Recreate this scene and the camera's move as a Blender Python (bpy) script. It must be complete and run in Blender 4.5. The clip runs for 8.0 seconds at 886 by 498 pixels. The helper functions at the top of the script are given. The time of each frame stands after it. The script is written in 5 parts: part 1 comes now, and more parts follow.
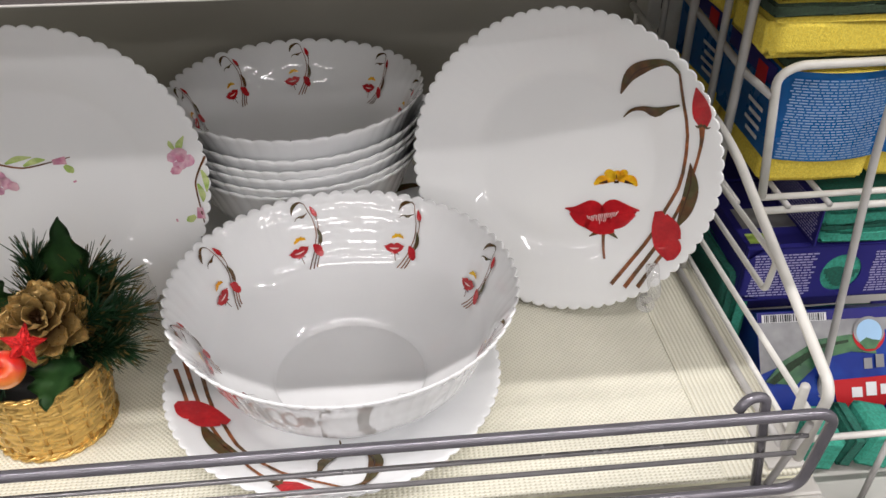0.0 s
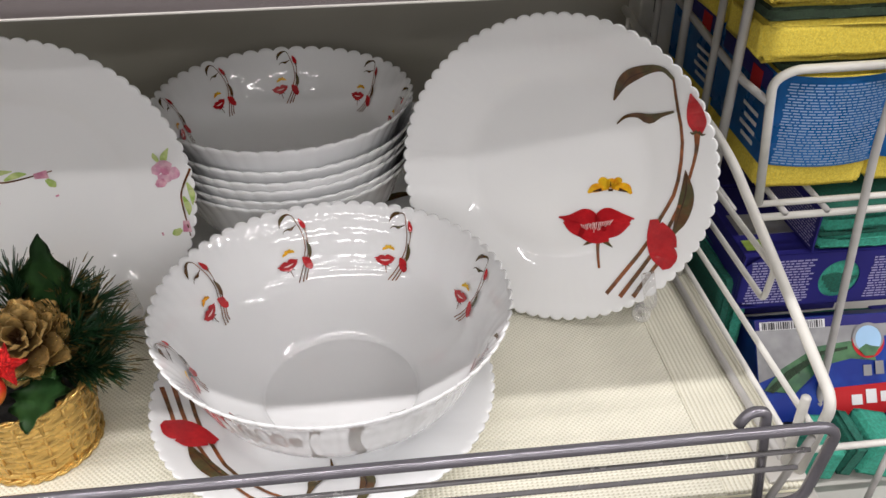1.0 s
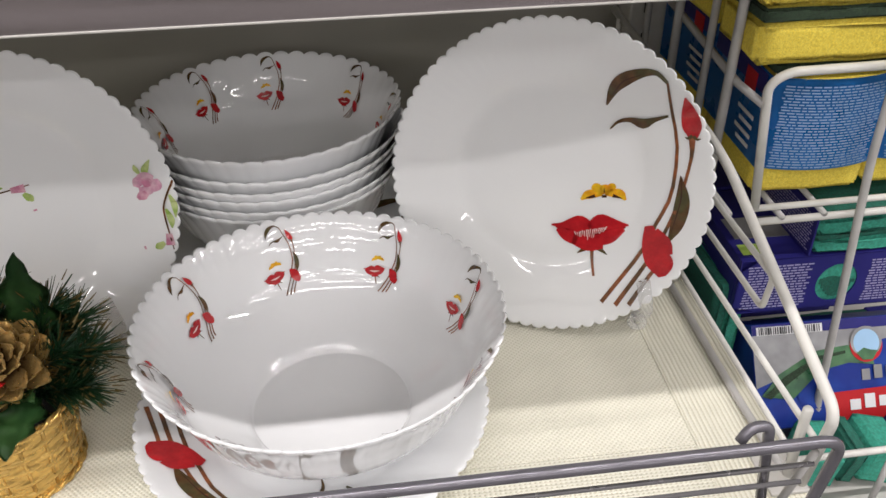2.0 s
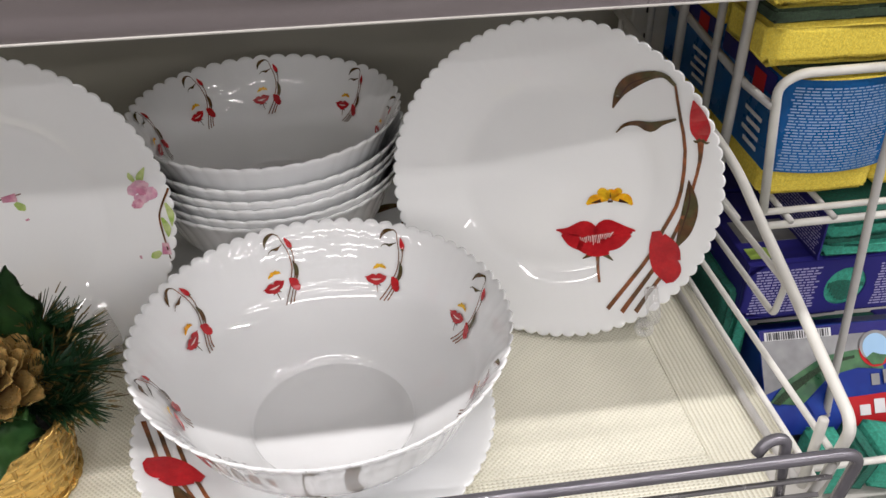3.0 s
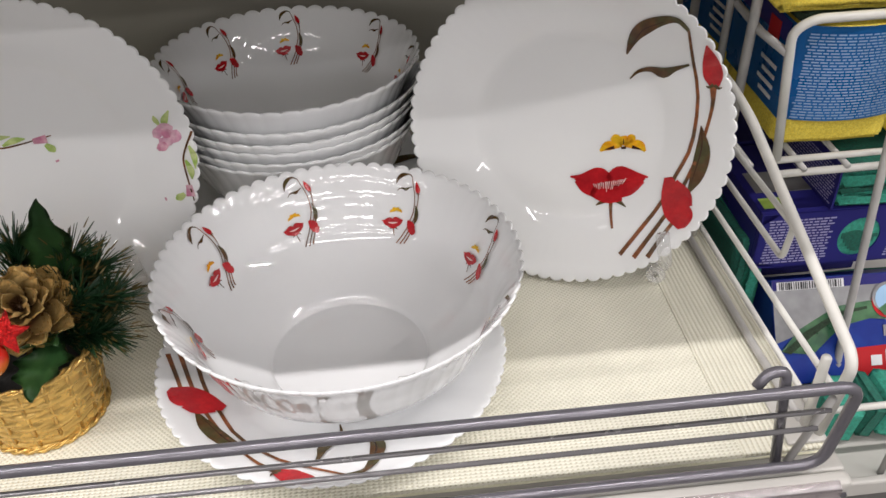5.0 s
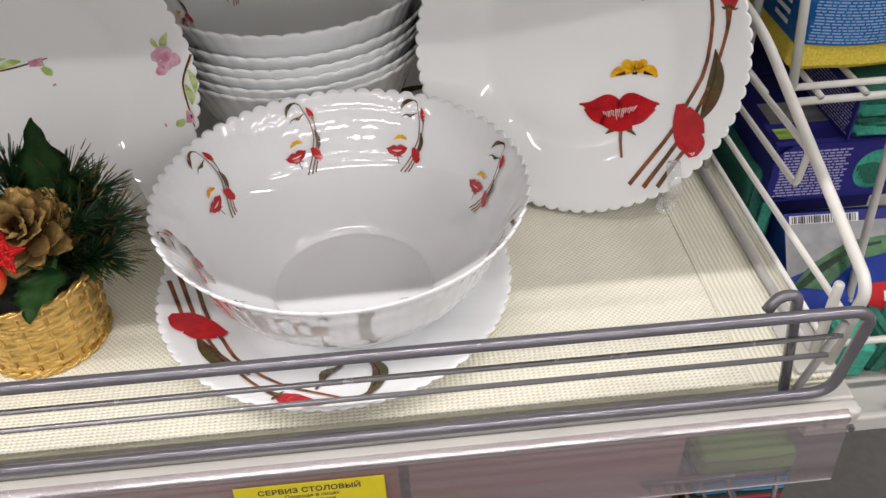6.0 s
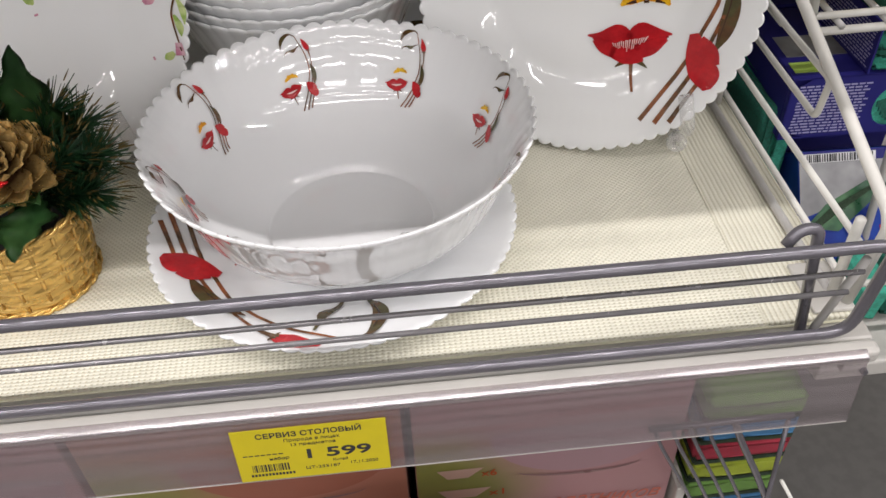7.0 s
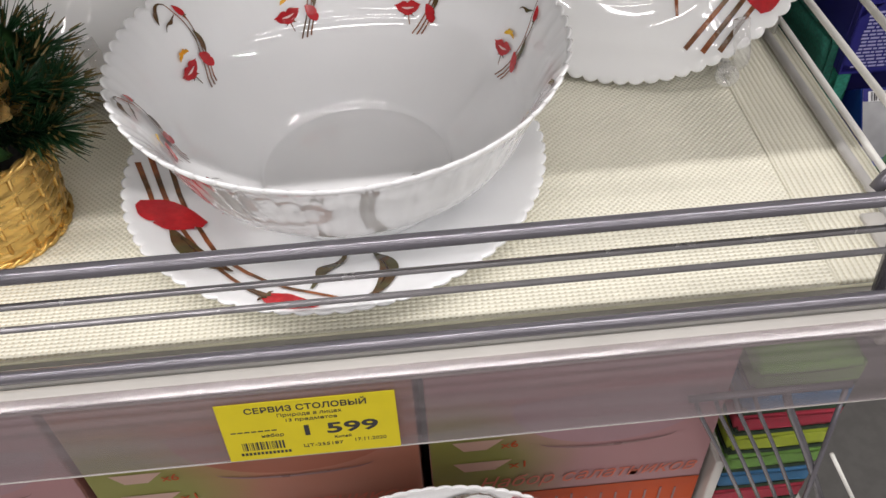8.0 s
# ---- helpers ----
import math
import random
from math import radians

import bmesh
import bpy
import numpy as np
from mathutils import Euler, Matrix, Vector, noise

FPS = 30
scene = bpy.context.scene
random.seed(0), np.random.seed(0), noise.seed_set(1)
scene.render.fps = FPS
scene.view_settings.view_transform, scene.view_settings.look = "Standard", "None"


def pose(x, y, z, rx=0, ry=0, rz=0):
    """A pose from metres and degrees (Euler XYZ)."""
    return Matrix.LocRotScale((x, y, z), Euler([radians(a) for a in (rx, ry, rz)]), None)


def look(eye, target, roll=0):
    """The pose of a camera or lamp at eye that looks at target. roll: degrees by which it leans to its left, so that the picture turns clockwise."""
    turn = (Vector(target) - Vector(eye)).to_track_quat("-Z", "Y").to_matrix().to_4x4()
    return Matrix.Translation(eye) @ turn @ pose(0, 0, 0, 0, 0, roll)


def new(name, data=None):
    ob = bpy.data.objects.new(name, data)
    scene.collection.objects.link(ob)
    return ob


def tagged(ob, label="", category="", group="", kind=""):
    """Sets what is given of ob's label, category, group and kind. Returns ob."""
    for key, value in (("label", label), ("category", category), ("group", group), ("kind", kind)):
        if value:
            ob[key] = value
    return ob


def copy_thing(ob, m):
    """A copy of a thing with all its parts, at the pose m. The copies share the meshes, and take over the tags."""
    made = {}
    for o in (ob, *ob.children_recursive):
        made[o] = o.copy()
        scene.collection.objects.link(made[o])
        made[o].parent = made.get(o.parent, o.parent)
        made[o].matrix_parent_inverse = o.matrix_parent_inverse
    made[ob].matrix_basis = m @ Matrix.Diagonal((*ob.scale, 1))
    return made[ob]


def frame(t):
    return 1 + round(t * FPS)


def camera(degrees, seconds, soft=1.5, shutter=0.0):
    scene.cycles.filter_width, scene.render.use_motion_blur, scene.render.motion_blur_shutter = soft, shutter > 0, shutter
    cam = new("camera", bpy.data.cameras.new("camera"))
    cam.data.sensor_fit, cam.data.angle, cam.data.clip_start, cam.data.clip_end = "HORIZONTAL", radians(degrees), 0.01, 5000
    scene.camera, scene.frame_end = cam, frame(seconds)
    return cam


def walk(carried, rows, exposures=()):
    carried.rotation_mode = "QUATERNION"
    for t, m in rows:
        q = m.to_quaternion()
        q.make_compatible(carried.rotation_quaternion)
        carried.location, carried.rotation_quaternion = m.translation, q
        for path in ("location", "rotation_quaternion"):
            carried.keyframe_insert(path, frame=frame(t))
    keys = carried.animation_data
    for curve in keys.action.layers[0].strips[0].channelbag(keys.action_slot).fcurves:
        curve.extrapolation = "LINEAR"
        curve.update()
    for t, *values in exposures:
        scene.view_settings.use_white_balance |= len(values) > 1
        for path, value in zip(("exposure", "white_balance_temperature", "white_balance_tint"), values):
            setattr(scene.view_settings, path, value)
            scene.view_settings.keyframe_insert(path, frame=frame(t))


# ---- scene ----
cam = camera(55.2, 8.0)
PATH = [
    (0, (0.0301, -0.3254, 0.4219), (0.0872, 0.2468, 0.0227), -0.11),
    (0.5, (0.0300, -0.3210, 0.4217), (0.0891, 0.2522, 0.0242), -0.27),
    (1, (0.0337, -0.3122, 0.4199), (0.0953, 0.2608, 0.0227), -0.52),
    (1.5, (0.0351, -0.3037, 0.4195), (0.1011, 0.2679, 0.0209), -0.70),
    (3, (0.0302, -0.2797, 0.4163), (0.1053, 0.2898, 0.0162), -0.96),
    (3.5, (0.0281, -0.2773, 0.4136), (0.1023, 0.2904, 0.0108), -1.07),
    (4, (0.0308, -0.2821, 0.4117), (0.0999, 0.2820, 0.0031), -1.18),
    (5.5, (0.0373, -0.3083, 0.4014), (0.0805, 0.2423, -0.0287), -2.02),
    (6, (0.0387, -0.3060, 0.3877), (0.0778, 0.2302, -0.0606), -2.14),
    (6.5, (0.0393, -0.3015, 0.3761), (0.0753, 0.2219, -0.0874), -2.36),
    (7, (0.0378, -0.2967, 0.3653), (0.0733, 0.2154, -0.1105), -2.42),
    (7.5, (0.0360, -0.2743, 0.3405), (0.0646, 0.2247, -0.1496), -2.77),
    (8, (0.0375, -0.2508, 0.3162), (0.0602, 0.2371, -0.1853), -3.22),
]
walk(cam, [(t, look(eye, target, roll)) for t, eye, target, roll in PATH],
     exposures=[(0, 0.05), (1.5, 0.05), (3.5, 0.08), (5.5, 0.01), (6.5, -0.01), (8, -0.05)])

# ---- light ----
world = bpy.data.worlds.new("world")
scene.world = world
world.use_nodes = True
world.node_tree.nodes["Background"].inputs[0].default_value = (0.9, 0.95, 1.0, 1)
world.node_tree.nodes["Background"].inputs[1].default_value = 0.05

CEILING = 2.0
# rows of lamps along the hall, the first close over the shelf front; the far ones are tilted fittings
# each row: y, watts of a lamp, its width, tilt, where its lamps hang
LAMP_ROWS = [(-0.545, 20.0, 0.018, 0, (-3.30, -1.70, -0.10, 1.50, 3.10)), (-1.66, 8.3, 0.064, 0, (-3.2, -1.05, 0.35, 2.6)), (-2.45, 8.3, 0.064, 0, (-2.4, -0.55, 1.6, 3.6)),
             (-3.15, 8.3, 0.064, 0, (-3.4, -1.75, 0.5, 2.5)), (-4.95, 7.8, 0.085, 55, (-3.6, -1.9, 1.1, 3.4)), (-6.30, 7.8, 0.085, 55, (-2.6, 0.3, 2.6)), (-8.50, 7.8, 0.085, 55, (-3.4, -1.3, 2.0))]
LAMP_LONG = 1.50


def lamp_pose(x, y, tilt):
    return pose(x, y, CEILING - (0.14 if tilt else 0.075), tilt, 0, 0)


for row_y, watts, across, tilt, xs in LAMP_ROWS:
    for lx in xs:
        data = bpy.data.lights.new("lamp_light", "AREA")
        data.shape, data.size, data.size_y = "RECTANGLE", LAMP_LONG, across
        data.energy, data.color = watts, (1.0, 0.952, 0.945)
        lamp = new("lamp_light", data)
        lamp.matrix_world = lamp_pose(lx, row_y, tilt)


# ---- materials ----
def mat(name, colour, rough=0.5, metal=0.0, vary=0.06, scale=40.0, bump=0.0, bump_scale=200.0, coat=0.0, transmission=0.0,
        ior=1.5, second=None, mix_scale=15.0, sheen=0.0, bump_detail=4.0):
    m = bpy.data.materials.new(name)
    m.use_nodes = True
    nt = m.node_tree
    b = nt.nodes["Principled BSDF"]
    b.inputs["Roughness"].default_value = rough
    b.inputs["Metallic"].default_value = metal
    b.inputs["IOR"].default_value = ior
    b.inputs["Coat Weight"].default_value = coat
    b.inputs["Coat Roughness"].default_value = 0.03
    b.inputs["Transmission Weight"].default_value = transmission
    b.inputs["Sheen Weight"].default_value = sheen
    tc = nt.nodes.new("ShaderNodeTexCoord")
    n1 = nt.nodes.new("ShaderNodeTexNoise")
    n1.inputs["Scale"].default_value, n1.inputs["Detail"].default_value = scale, 5
    nt.links.new(tc.outputs["Object"], n1.inputs["Vector"])
    ramp = nt.nodes.new("ShaderNodeMapRange")
    ramp.inputs[1].default_value, ramp.inputs[2].default_value = 0.3, 0.7
    ramp.inputs[3].default_value, ramp.inputs[4].default_value = 1 - vary, 1 + vary
    nt.links.new(n1.outputs[0], ramp.inputs[0])
    mul = nt.nodes.new("ShaderNodeVectorMath")
    mul.operation = "SCALE"
    mul.inputs[0].default_value = colour
    nt.links.new(ramp.outputs[0], mul.inputs["Scale"])
    if second:
        n2 = nt.nodes.new("ShaderNodeTexNoise")
        n2.inputs["Scale"].default_value, n2.inputs["Detail"].default_value = mix_scale, 3
        nt.links.new(tc.outputs["Object"], n2.inputs["Vector"])
        r2 = nt.nodes.new("ShaderNodeMapRange")
        r2.inputs[1].default_value, r2.inputs[2].default_value = 0.42, 0.6
        nt.links.new(n2.outputs[0], r2.inputs[0])
        mx = nt.nodes.new("ShaderNodeMix")
        mx.data_type = "RGBA"
        mx.inputs[6].default_value, mx.inputs[7].default_value = (*colour, 1), (*second, 1)
        nt.links.new(r2.outputs[0], mx.inputs[0])
        nt.links.new(mx.outputs[2], mul.inputs[0])
    nt.links.new(mul.outputs[0], b.inputs["Base Color"])
    rr = nt.nodes.new("ShaderNodeMapRange")
    rr.inputs[1].default_value, rr.inputs[2].default_value = 0.3, 0.7
    rr.inputs[3].default_value, rr.inputs[4].default_value = rough * 0.85, min(1.0, rough * 1.2)
    nt.links.new(n1.outputs[0], rr.inputs[0])
    nt.links.new(rr.outputs[0], b.inputs["Roughness"])
    if bump:
        n3 = nt.nodes.new("ShaderNodeTexNoise")
        n3.inputs["Scale"].default_value, n3.inputs["Detail"].default_value = bump_scale, bump_detail
        nt.links.new(tc.outputs["Object"], n3.inputs["Vector"])
        bp = nt.nodes.new("ShaderNodeBump")
        bp.inputs["Strength"].default_value, bp.inputs["Distance"].default_value = bump, 0.001
        nt.links.new(n3.outputs[0], bp.inputs["Height"])
        nt.links.new(bp.outputs[0], b.inputs["Normal"])
    return m


def liner_mat(name, across, strength, slots=0.22):
    """Woven anti-slip mat: rows of small slots between ribs."""
    m = mat(name, (0.80, 0.78, 0.66), 0.75, vary=0.05, scale=25)
    nt = m.node_tree
    b = nt.nodes["Principled BSDF"]
    tc = nt.nodes.new("ShaderNodeTexCoord")
    sep = nt.nodes.new("ShaderNodeSeparateXYZ")
    nt.links.new(tc.outputs["Object"], sep.inputs[0])

    def wave(axis, pitch, shift=None):
        a = nt.nodes.new("ShaderNodeMath")
        a.operation = "MULTIPLY"
        a.inputs[1].default_value = 2 * math.pi / pitch
        nt.links.new(sep.outputs[axis], a.inputs[0])
        src = a
        if shift:
            ad = nt.nodes.new("ShaderNodeMath")
            ad.operation = "ADD"
            nt.links.new(a.outputs[0], ad.inputs[0])
            nt.links.new(shift.outputs[0], ad.inputs[1])
            src = ad
        s = nt.nodes.new("ShaderNodeMath")
        s.operation = "SINE"
        nt.links.new(src.outputs[0], s.inputs[0])
        return s

    wob = nt.nodes.new("ShaderNodeTexNoise")
    wob.inputs["Scale"].default_value = 60
    nt.links.new(tc.outputs["Object"], wob.inputs["Vector"])
    w2 = nt.nodes.new("ShaderNodeMath")
    w2.operation = "MULTIPLY"
    w2.inputs[1].default_value = 2.0
    nt.links.new(wob.outputs[0], w2.inputs[0])
    one = wave(0, 0.0032 if across else 0.0036, w2)
    two = wave(1, 0.0024 if across else 0.0036, w2)
    comb = nt.nodes.new("ShaderNodeMath")
    comb.operation = "MULTIPLY"
    nt.links.new(one.outputs[0], comb.inputs[0])
    nt.links.new(two.outputs[0], comb.inputs[1])
    if across:
        comb.operation = "ADD"
        small = nt.nodes.new("ShaderNodeMath")
        small.operation = "MULTIPLY"
        small.inputs[1].default_value = slots
        nt.links.new(two.outputs[0], small.inputs[0])
        nt.links.new(small.outputs[0], comb.inputs[1])
    rng = nt.nodes.new("ShaderNodeMapRange")
    rng.inputs[1].default_value, rng.inputs[2].default_value = (0.25, 0.9) if slots < 0.5 else (0.75, 1.5)
    nt.links.new(comb.outputs[0], rng.inputs[0])
    mx = nt.nodes.new("ShaderNodeMix")
    mx.data_type = "RGBA"
    old = b.inputs["Base Color"].links[0].from_socket
    mx.inputs[7].default_value = (0.42, 0.38, 0.24, 1)
    nt.links.new(old, mx.inputs[6])
    fac = nt.nodes.new("ShaderNodeMath")
    fac.operation = "MULTIPLY"
    fac.inputs[1].default_value = strength
    nt.links.new(rng.outputs[0], fac.inputs[0])
    nt.links.new(fac.outputs[0], mx.inputs[0])
    nt.links.new(mx.outputs[2], b.inputs["Base Color"])
    bp = nt.nodes.new("ShaderNodeBump")
    bp.invert = True
    bp.inputs["Strength"].default_value, bp.inputs["Distance"].default_value = 0.5, 0.0006
    nt.links.new(comb.outputs[0], bp.inputs["Height"])
    nt.links.new(bp.outputs[0], b.inputs["Normal"])
    return m


def clear_mat(name, tint, gloss, rough, haze=0.0, haze_colour=(0.5, 0.5, 0.5), scale=30.0):
    """Thin clear plastic: lets light through straight, with a mirror gloss that grows at grazing angles and a milky share."""
    m = bpy.data.materials.new(name)
    m.use_nodes = True
    nt = m.node_tree
    nt.nodes.remove(nt.nodes["Principled BSDF"])
    out = nt.nodes["Material Output"]
    tr, gl, df = nt.nodes.new("ShaderNodeBsdfTransparent"), nt.nodes.new("ShaderNodeBsdfGlossy"), nt.nodes.new("ShaderNodeBsdfDiffuse")
    tr.inputs[0].default_value, gl.inputs[0].default_value, df.inputs[0].default_value = (*tint, 1), (1, 1, 1, 1), (*haze_colour, 1)
    gl.inputs["Roughness"].default_value = rough
    tc, nz = nt.nodes.new("ShaderNodeTexCoord"), nt.nodes.new("ShaderNodeTexNoise")
    mp = nt.nodes.new("ShaderNodeMapping")
    mp.inputs["Scale"].default_value = (0.05, 1, 1)
    nz.inputs["Scale"].default_value, nz.inputs["Detail"].default_value = scale, 5
    nt.links.new(tc.outputs["Object"], mp.inputs[0])
    nt.links.new(mp.outputs[0], nz.inputs["Vector"])
    rg = nt.nodes.new("ShaderNodeMapRange")
    rg.inputs[1].default_value, rg.inputs[2].default_value = 0.3, 0.7
    rg.inputs[3].default_value, rg.inputs[4].default_value = haze * 0.45, haze * 1.55
    nt.links.new(nz.outputs[0], rg.inputs[0])
    m1, m2, lw = nt.nodes.new("ShaderNodeMixShader"), nt.nodes.new("ShaderNodeMixShader"), nt.nodes.new("ShaderNodeLayerWeight")
    lw.inputs[0].default_value = 0.5
    pw, fr = nt.nodes.new("ShaderNodeMath"), nt.nodes.new("ShaderNodeMath")
    pw.operation, fr.operation = "POWER", "MULTIPLY_ADD"
    pw.inputs[1].default_value = 4.0
    fr.inputs[1].default_value, fr.inputs[2].default_value = 0.8, gloss
    nt.links.new(lw.outputs["Facing"], pw.inputs[0])
    nt.links.new(pw.outputs[0], fr.inputs[0])
    bp = nt.nodes.new("ShaderNodeBump")
    bp.inputs["Strength"].default_value, bp.inputs["Distance"].default_value = 0.03, 0.002
    nt.links.new(nz.outputs[0], bp.inputs["Height"])
    nt.links.new(bp.outputs[0], gl.inputs["Normal"])
    nt.links.new(rg.outputs[0], m1.inputs[0])
    nt.links.new(tr.outputs[0], m1.inputs[1])
    nt.links.new(df.outputs[0], m1.inputs[2])
    nt.links.new(fr.outputs[0], m2.inputs[0])
    nt.links.new(m1.outputs[0], m2.inputs[1])
    nt.links.new(gl.outputs[0], m2.inputs[2])
    nt.links.new(m2.outputs[0], out.inputs[0])
    return m


OPAL = mat("opal_glass", (0.86, 0.87, 0.88), 0.018, vary=0.012, scale=12, ior=1.52, coat=0.7, bump=0.12, bump_scale=42, bump_detail=1.0)
LEAFBROWN = mat("print_brown", (0.10, 0.045, 0.015), 0.14, vary=0.3, scale=160, second=(0.07, 0.06, 0.02), mix_scale=90)
STEMBROWN = mat("print_stem", (0.24, 0.075, 0.025), 0.14, vary=0.3, scale=200, second=(0.10, 0.05, 0.02), mix_scale=60)
PRINTRED = mat("print_red", (0.50, 0.014, 0.020), 0.10, vary=0.10, scale=420, second=(0.40, 0.011, 0.017), mix_scale=70)
PRINTDKRED = mat("print_dark_red", (0.26, 0.006, 0.010), 0.12, vary=0.3, scale=150)
PRINTYELLOW = mat("print_yellow", (0.80, 0.48, 0.02), 0.14, vary=0.2, scale=200, second=(0.72, 0.30, 0.01), mix_scale=150)
PRINTDARK = mat("print_dark", (0.05, 0.02, 0.01), 0.2)
PRINTWHITE = mat("print_pale", (0.78, 0.56, 0.54), 0.14, vary=0.1)
PRINTPINK = mat("print_pink", (0.52, 0.20, 0.30), 0.14, vary=0.2, scale=150, second=(0.66, 0.42, 0.48), mix_scale=130)
PRINTPALEPINK = mat("print_pale_pink", (0.66, 0.42, 0.50), 0.14, vary=0.2, scale=150, second=(0.56, 0.27, 0.38), mix_scale=170)
PRINTGREEN = mat("print_green", (0.33, 0.48, 0.12), 0.14, vary=0.2, scale=150, second=(0.50, 0.58, 0.25), mix_scale=120)
WIREGREY = mat("grey_powder_coat", (0.17, 0.163, 0.185), 0.20, metal=0.45, vary=0.08, scale=60, bump=0.08, bump_scale=500)
WIRESTEEL = mat("thin_wire_grey", (0.33, 0.32, 0.335), 0.24, metal=0.6, vary=0.10, scale=90, bump=0.06, bump_scale=500)
WIREWHITE = mat("white_powder_coat", (0.66, 0.65, 0.61), 0.38, vary=0.07, scale=50, bump=0.06, bump_scale=400)
WIREBASKET = mat("grey_white_coat", (0.43, 0.42, 0.405), 0.4, vary=0.1, scale=50)
SHELFWHITE = mat("shelf_enamel", (0.50, 0.485, 0.455), 0.4, vary=0.05, scale=20, bump=0.04, bump_scale=300)
BACKGREY = mat("back_panel_paint", (0.29, 0.278, 0.240), 0.55, vary=0.05, scale=8, bump=0.03, bump_scale=300)
LINER = liner_mat("woven_liner", False, 0.55)
LINER2 = liner_mat("ribbed_liner", True, 0.5)
LINEREDGE = mat("liner_fold", (0.84, 0.82, 0.62), 0.5, vary=0.06, scale=80)
LINER3 = liner_mat("slotted_liner", True, 0.62, 0.95)
# the acrylic's near-white haze stands in for bright refractions inside clear plastic
ACRYLIC = clear_mat("clear_acrylic", (0.97, 0.97, 0.97), 0.06, 0.03, 0.28, (0.9, 0.9, 0.91))
STRIP = clear_mat("clear_strip", (0.88, 0.85, 0.86), 0.04, 0.15, 0.30, (0.24, 0.213, 0.222), 90.0)
TAGYELLOW = mat("tag_paper", (0.58, 0.48, 0.013), 0.5, vary=0.05, scale=60)
INK = mat("ink", (0.03, 0.03, 0.035), 0.5)
GOLD = mat("gold_lacquer", (0.66, 0.43, 0.13), 0.26, metal=0.7, vary=0.18, scale=120, bump=0.25, bump_scale=260)
GOLDCONE = mat("gold_cone", (0.66, 0.45, 0.17), 0.28, metal=0.5, vary=0.35, scale=180, bump=0.5, bump_scale=500)
# each scale runs from dark brown at its root to gold on its outer part
_nt = GOLDCONE.node_tree
_tc, _sx, _rg, _mx = (_nt.nodes.new(k) for k in ("ShaderNodeTexCoord", "ShaderNodeSeparateXYZ", "ShaderNodeMapRange", "ShaderNodeMix"))
_mx.data_type = "RGBA"
_rg.inputs[1].default_value, _rg.inputs[2].default_value = 0.006, 0.0165
_mx.inputs[6].default_value = (0.07, 0.032, 0.012, 1)
_b = _nt.nodes["Principled BSDF"]
_old = _b.inputs["Base Color"].links[0].from_socket
_nt.links.new(_tc.outputs["Object"], _sx.inputs[0])
_nt.links.new(_sx.outputs[0], _rg.inputs[0])
_nt.links.new(_rg.outputs[0], _mx.inputs[0])
_nt.links.new(_old, _mx.inputs[7])
_nt.links.new(_mx.outputs[2], _b.inputs["Base Color"])
GLITTER = mat("gold_glitter", (0.85, 0.62, 0.25), 0.2, metal=1.0, vary=0.4, scale=900, bump=0.9, bump_scale=1500)
NEEDLE = mat("needle_green", (0.016, 0.058, 0.022), 0.35, vary=0.5, scale=60)
NEEDLETIP = mat("needle_gold", (0.15, 0.11, 0.035), 0.35, metal=0.3, vary=0.4, scale=80)
LEAFGREEN = mat("leaf_fabric", (0.022, 0.075, 0.02), 0.42, vary=0.3, scale=70, second=(0.04, 0.11, 0.03), mix_scale=40, bump=0.2)
REDGLITTER = mat("red_glitter", (0.62, 0.015, 0.015), 0.22, metal=0.6, vary=0.6, scale=700, bump=1.0, bump_scale=1200)
APPLE = mat("lacquered_apple", (0.62, 0.02, 0.012), 0.1, vary=0.15, scale=60, second=(0.75, 0.22, 0.04), mix_scale=28, coat=1.0)
SOIL = mat("dark_foam", (0.012, 0.011, 0.010), 0.9, bump=0.8, bump_scale=300)
SPONGEYELLOW = mat("yellow_foam", (0.88, 0.70, 0.10), 0.92, vary=0.16, scale=900, second=(0.80, 0.61, 0.07), mix_scale=420, bump=0.9, bump_scale=900)
SCOURGREEN = mat("dark_green_pad", (0.03, 0.055, 0.03), 0.95, vary=0.4, scale=500, bump=1.0, bump_scale=900)
TEAL = mat("teal_foam", (0.045, 0.35, 0.25), 0.88, vary=0.18, scale=700, second=(0.035, 0.27, 0.19), mix_scale=300, bump=0.8, bump_scale=800)
TEALDARK = mat("teal_pad", (0.02, 0.14, 0.10), 0.95, vary=0.3, scale=400, bump=0.8, bump_scale=700)
SLEEVEBLUE = mat("sleeve_blue", (0.015, 0.19, 0.58), 0.28, vary=0.06, scale=30, coat=0.4)
CARDNAVY = mat("card_navy", (0.022, 0.02, 0.16), 0.42, vary=0.12, scale=30, ior=1.3)
CARDBLUE = mat("card_blue", (0.010, 0.030, 0.24), 0.42, vary=0.1, scale=25, ior=1.3, second=(0.012, 0.05, 0.31), mix_scale=30)
CARDGREY = mat("card_silver", (0.22, 0.22, 0.23), 0.4, vary=0.15, scale=40, second=(0.34, 0.34, 0.35), mix_scale=25)
CARDRED = mat("card_red", (0.48, 0.015, 0.02), 0.42, vary=0.06, scale=25, ior=1.3)
CARDDKGREEN = mat("card_dark_green", (0.02, 0.09, 0.04), 0.3, vary=0.3, scale=60, second=(0.05, 0.16, 0.06), mix_scale=50)
CARDWHITE = mat("card_white", (0.72, 0.72, 0.74), 0.35, vary=0.04)
PRINTPALEBLUE = mat("pale_blue_ink", (0.27, 0.45, 0.70), 0.4)
PRINTLILAC = mat("pale_lilac_ink", (0.36, 0.34, 0.58), 0.4)
SKYBLUE = mat("print_sky", (0.32, 0.52, 0.75), 0.35)
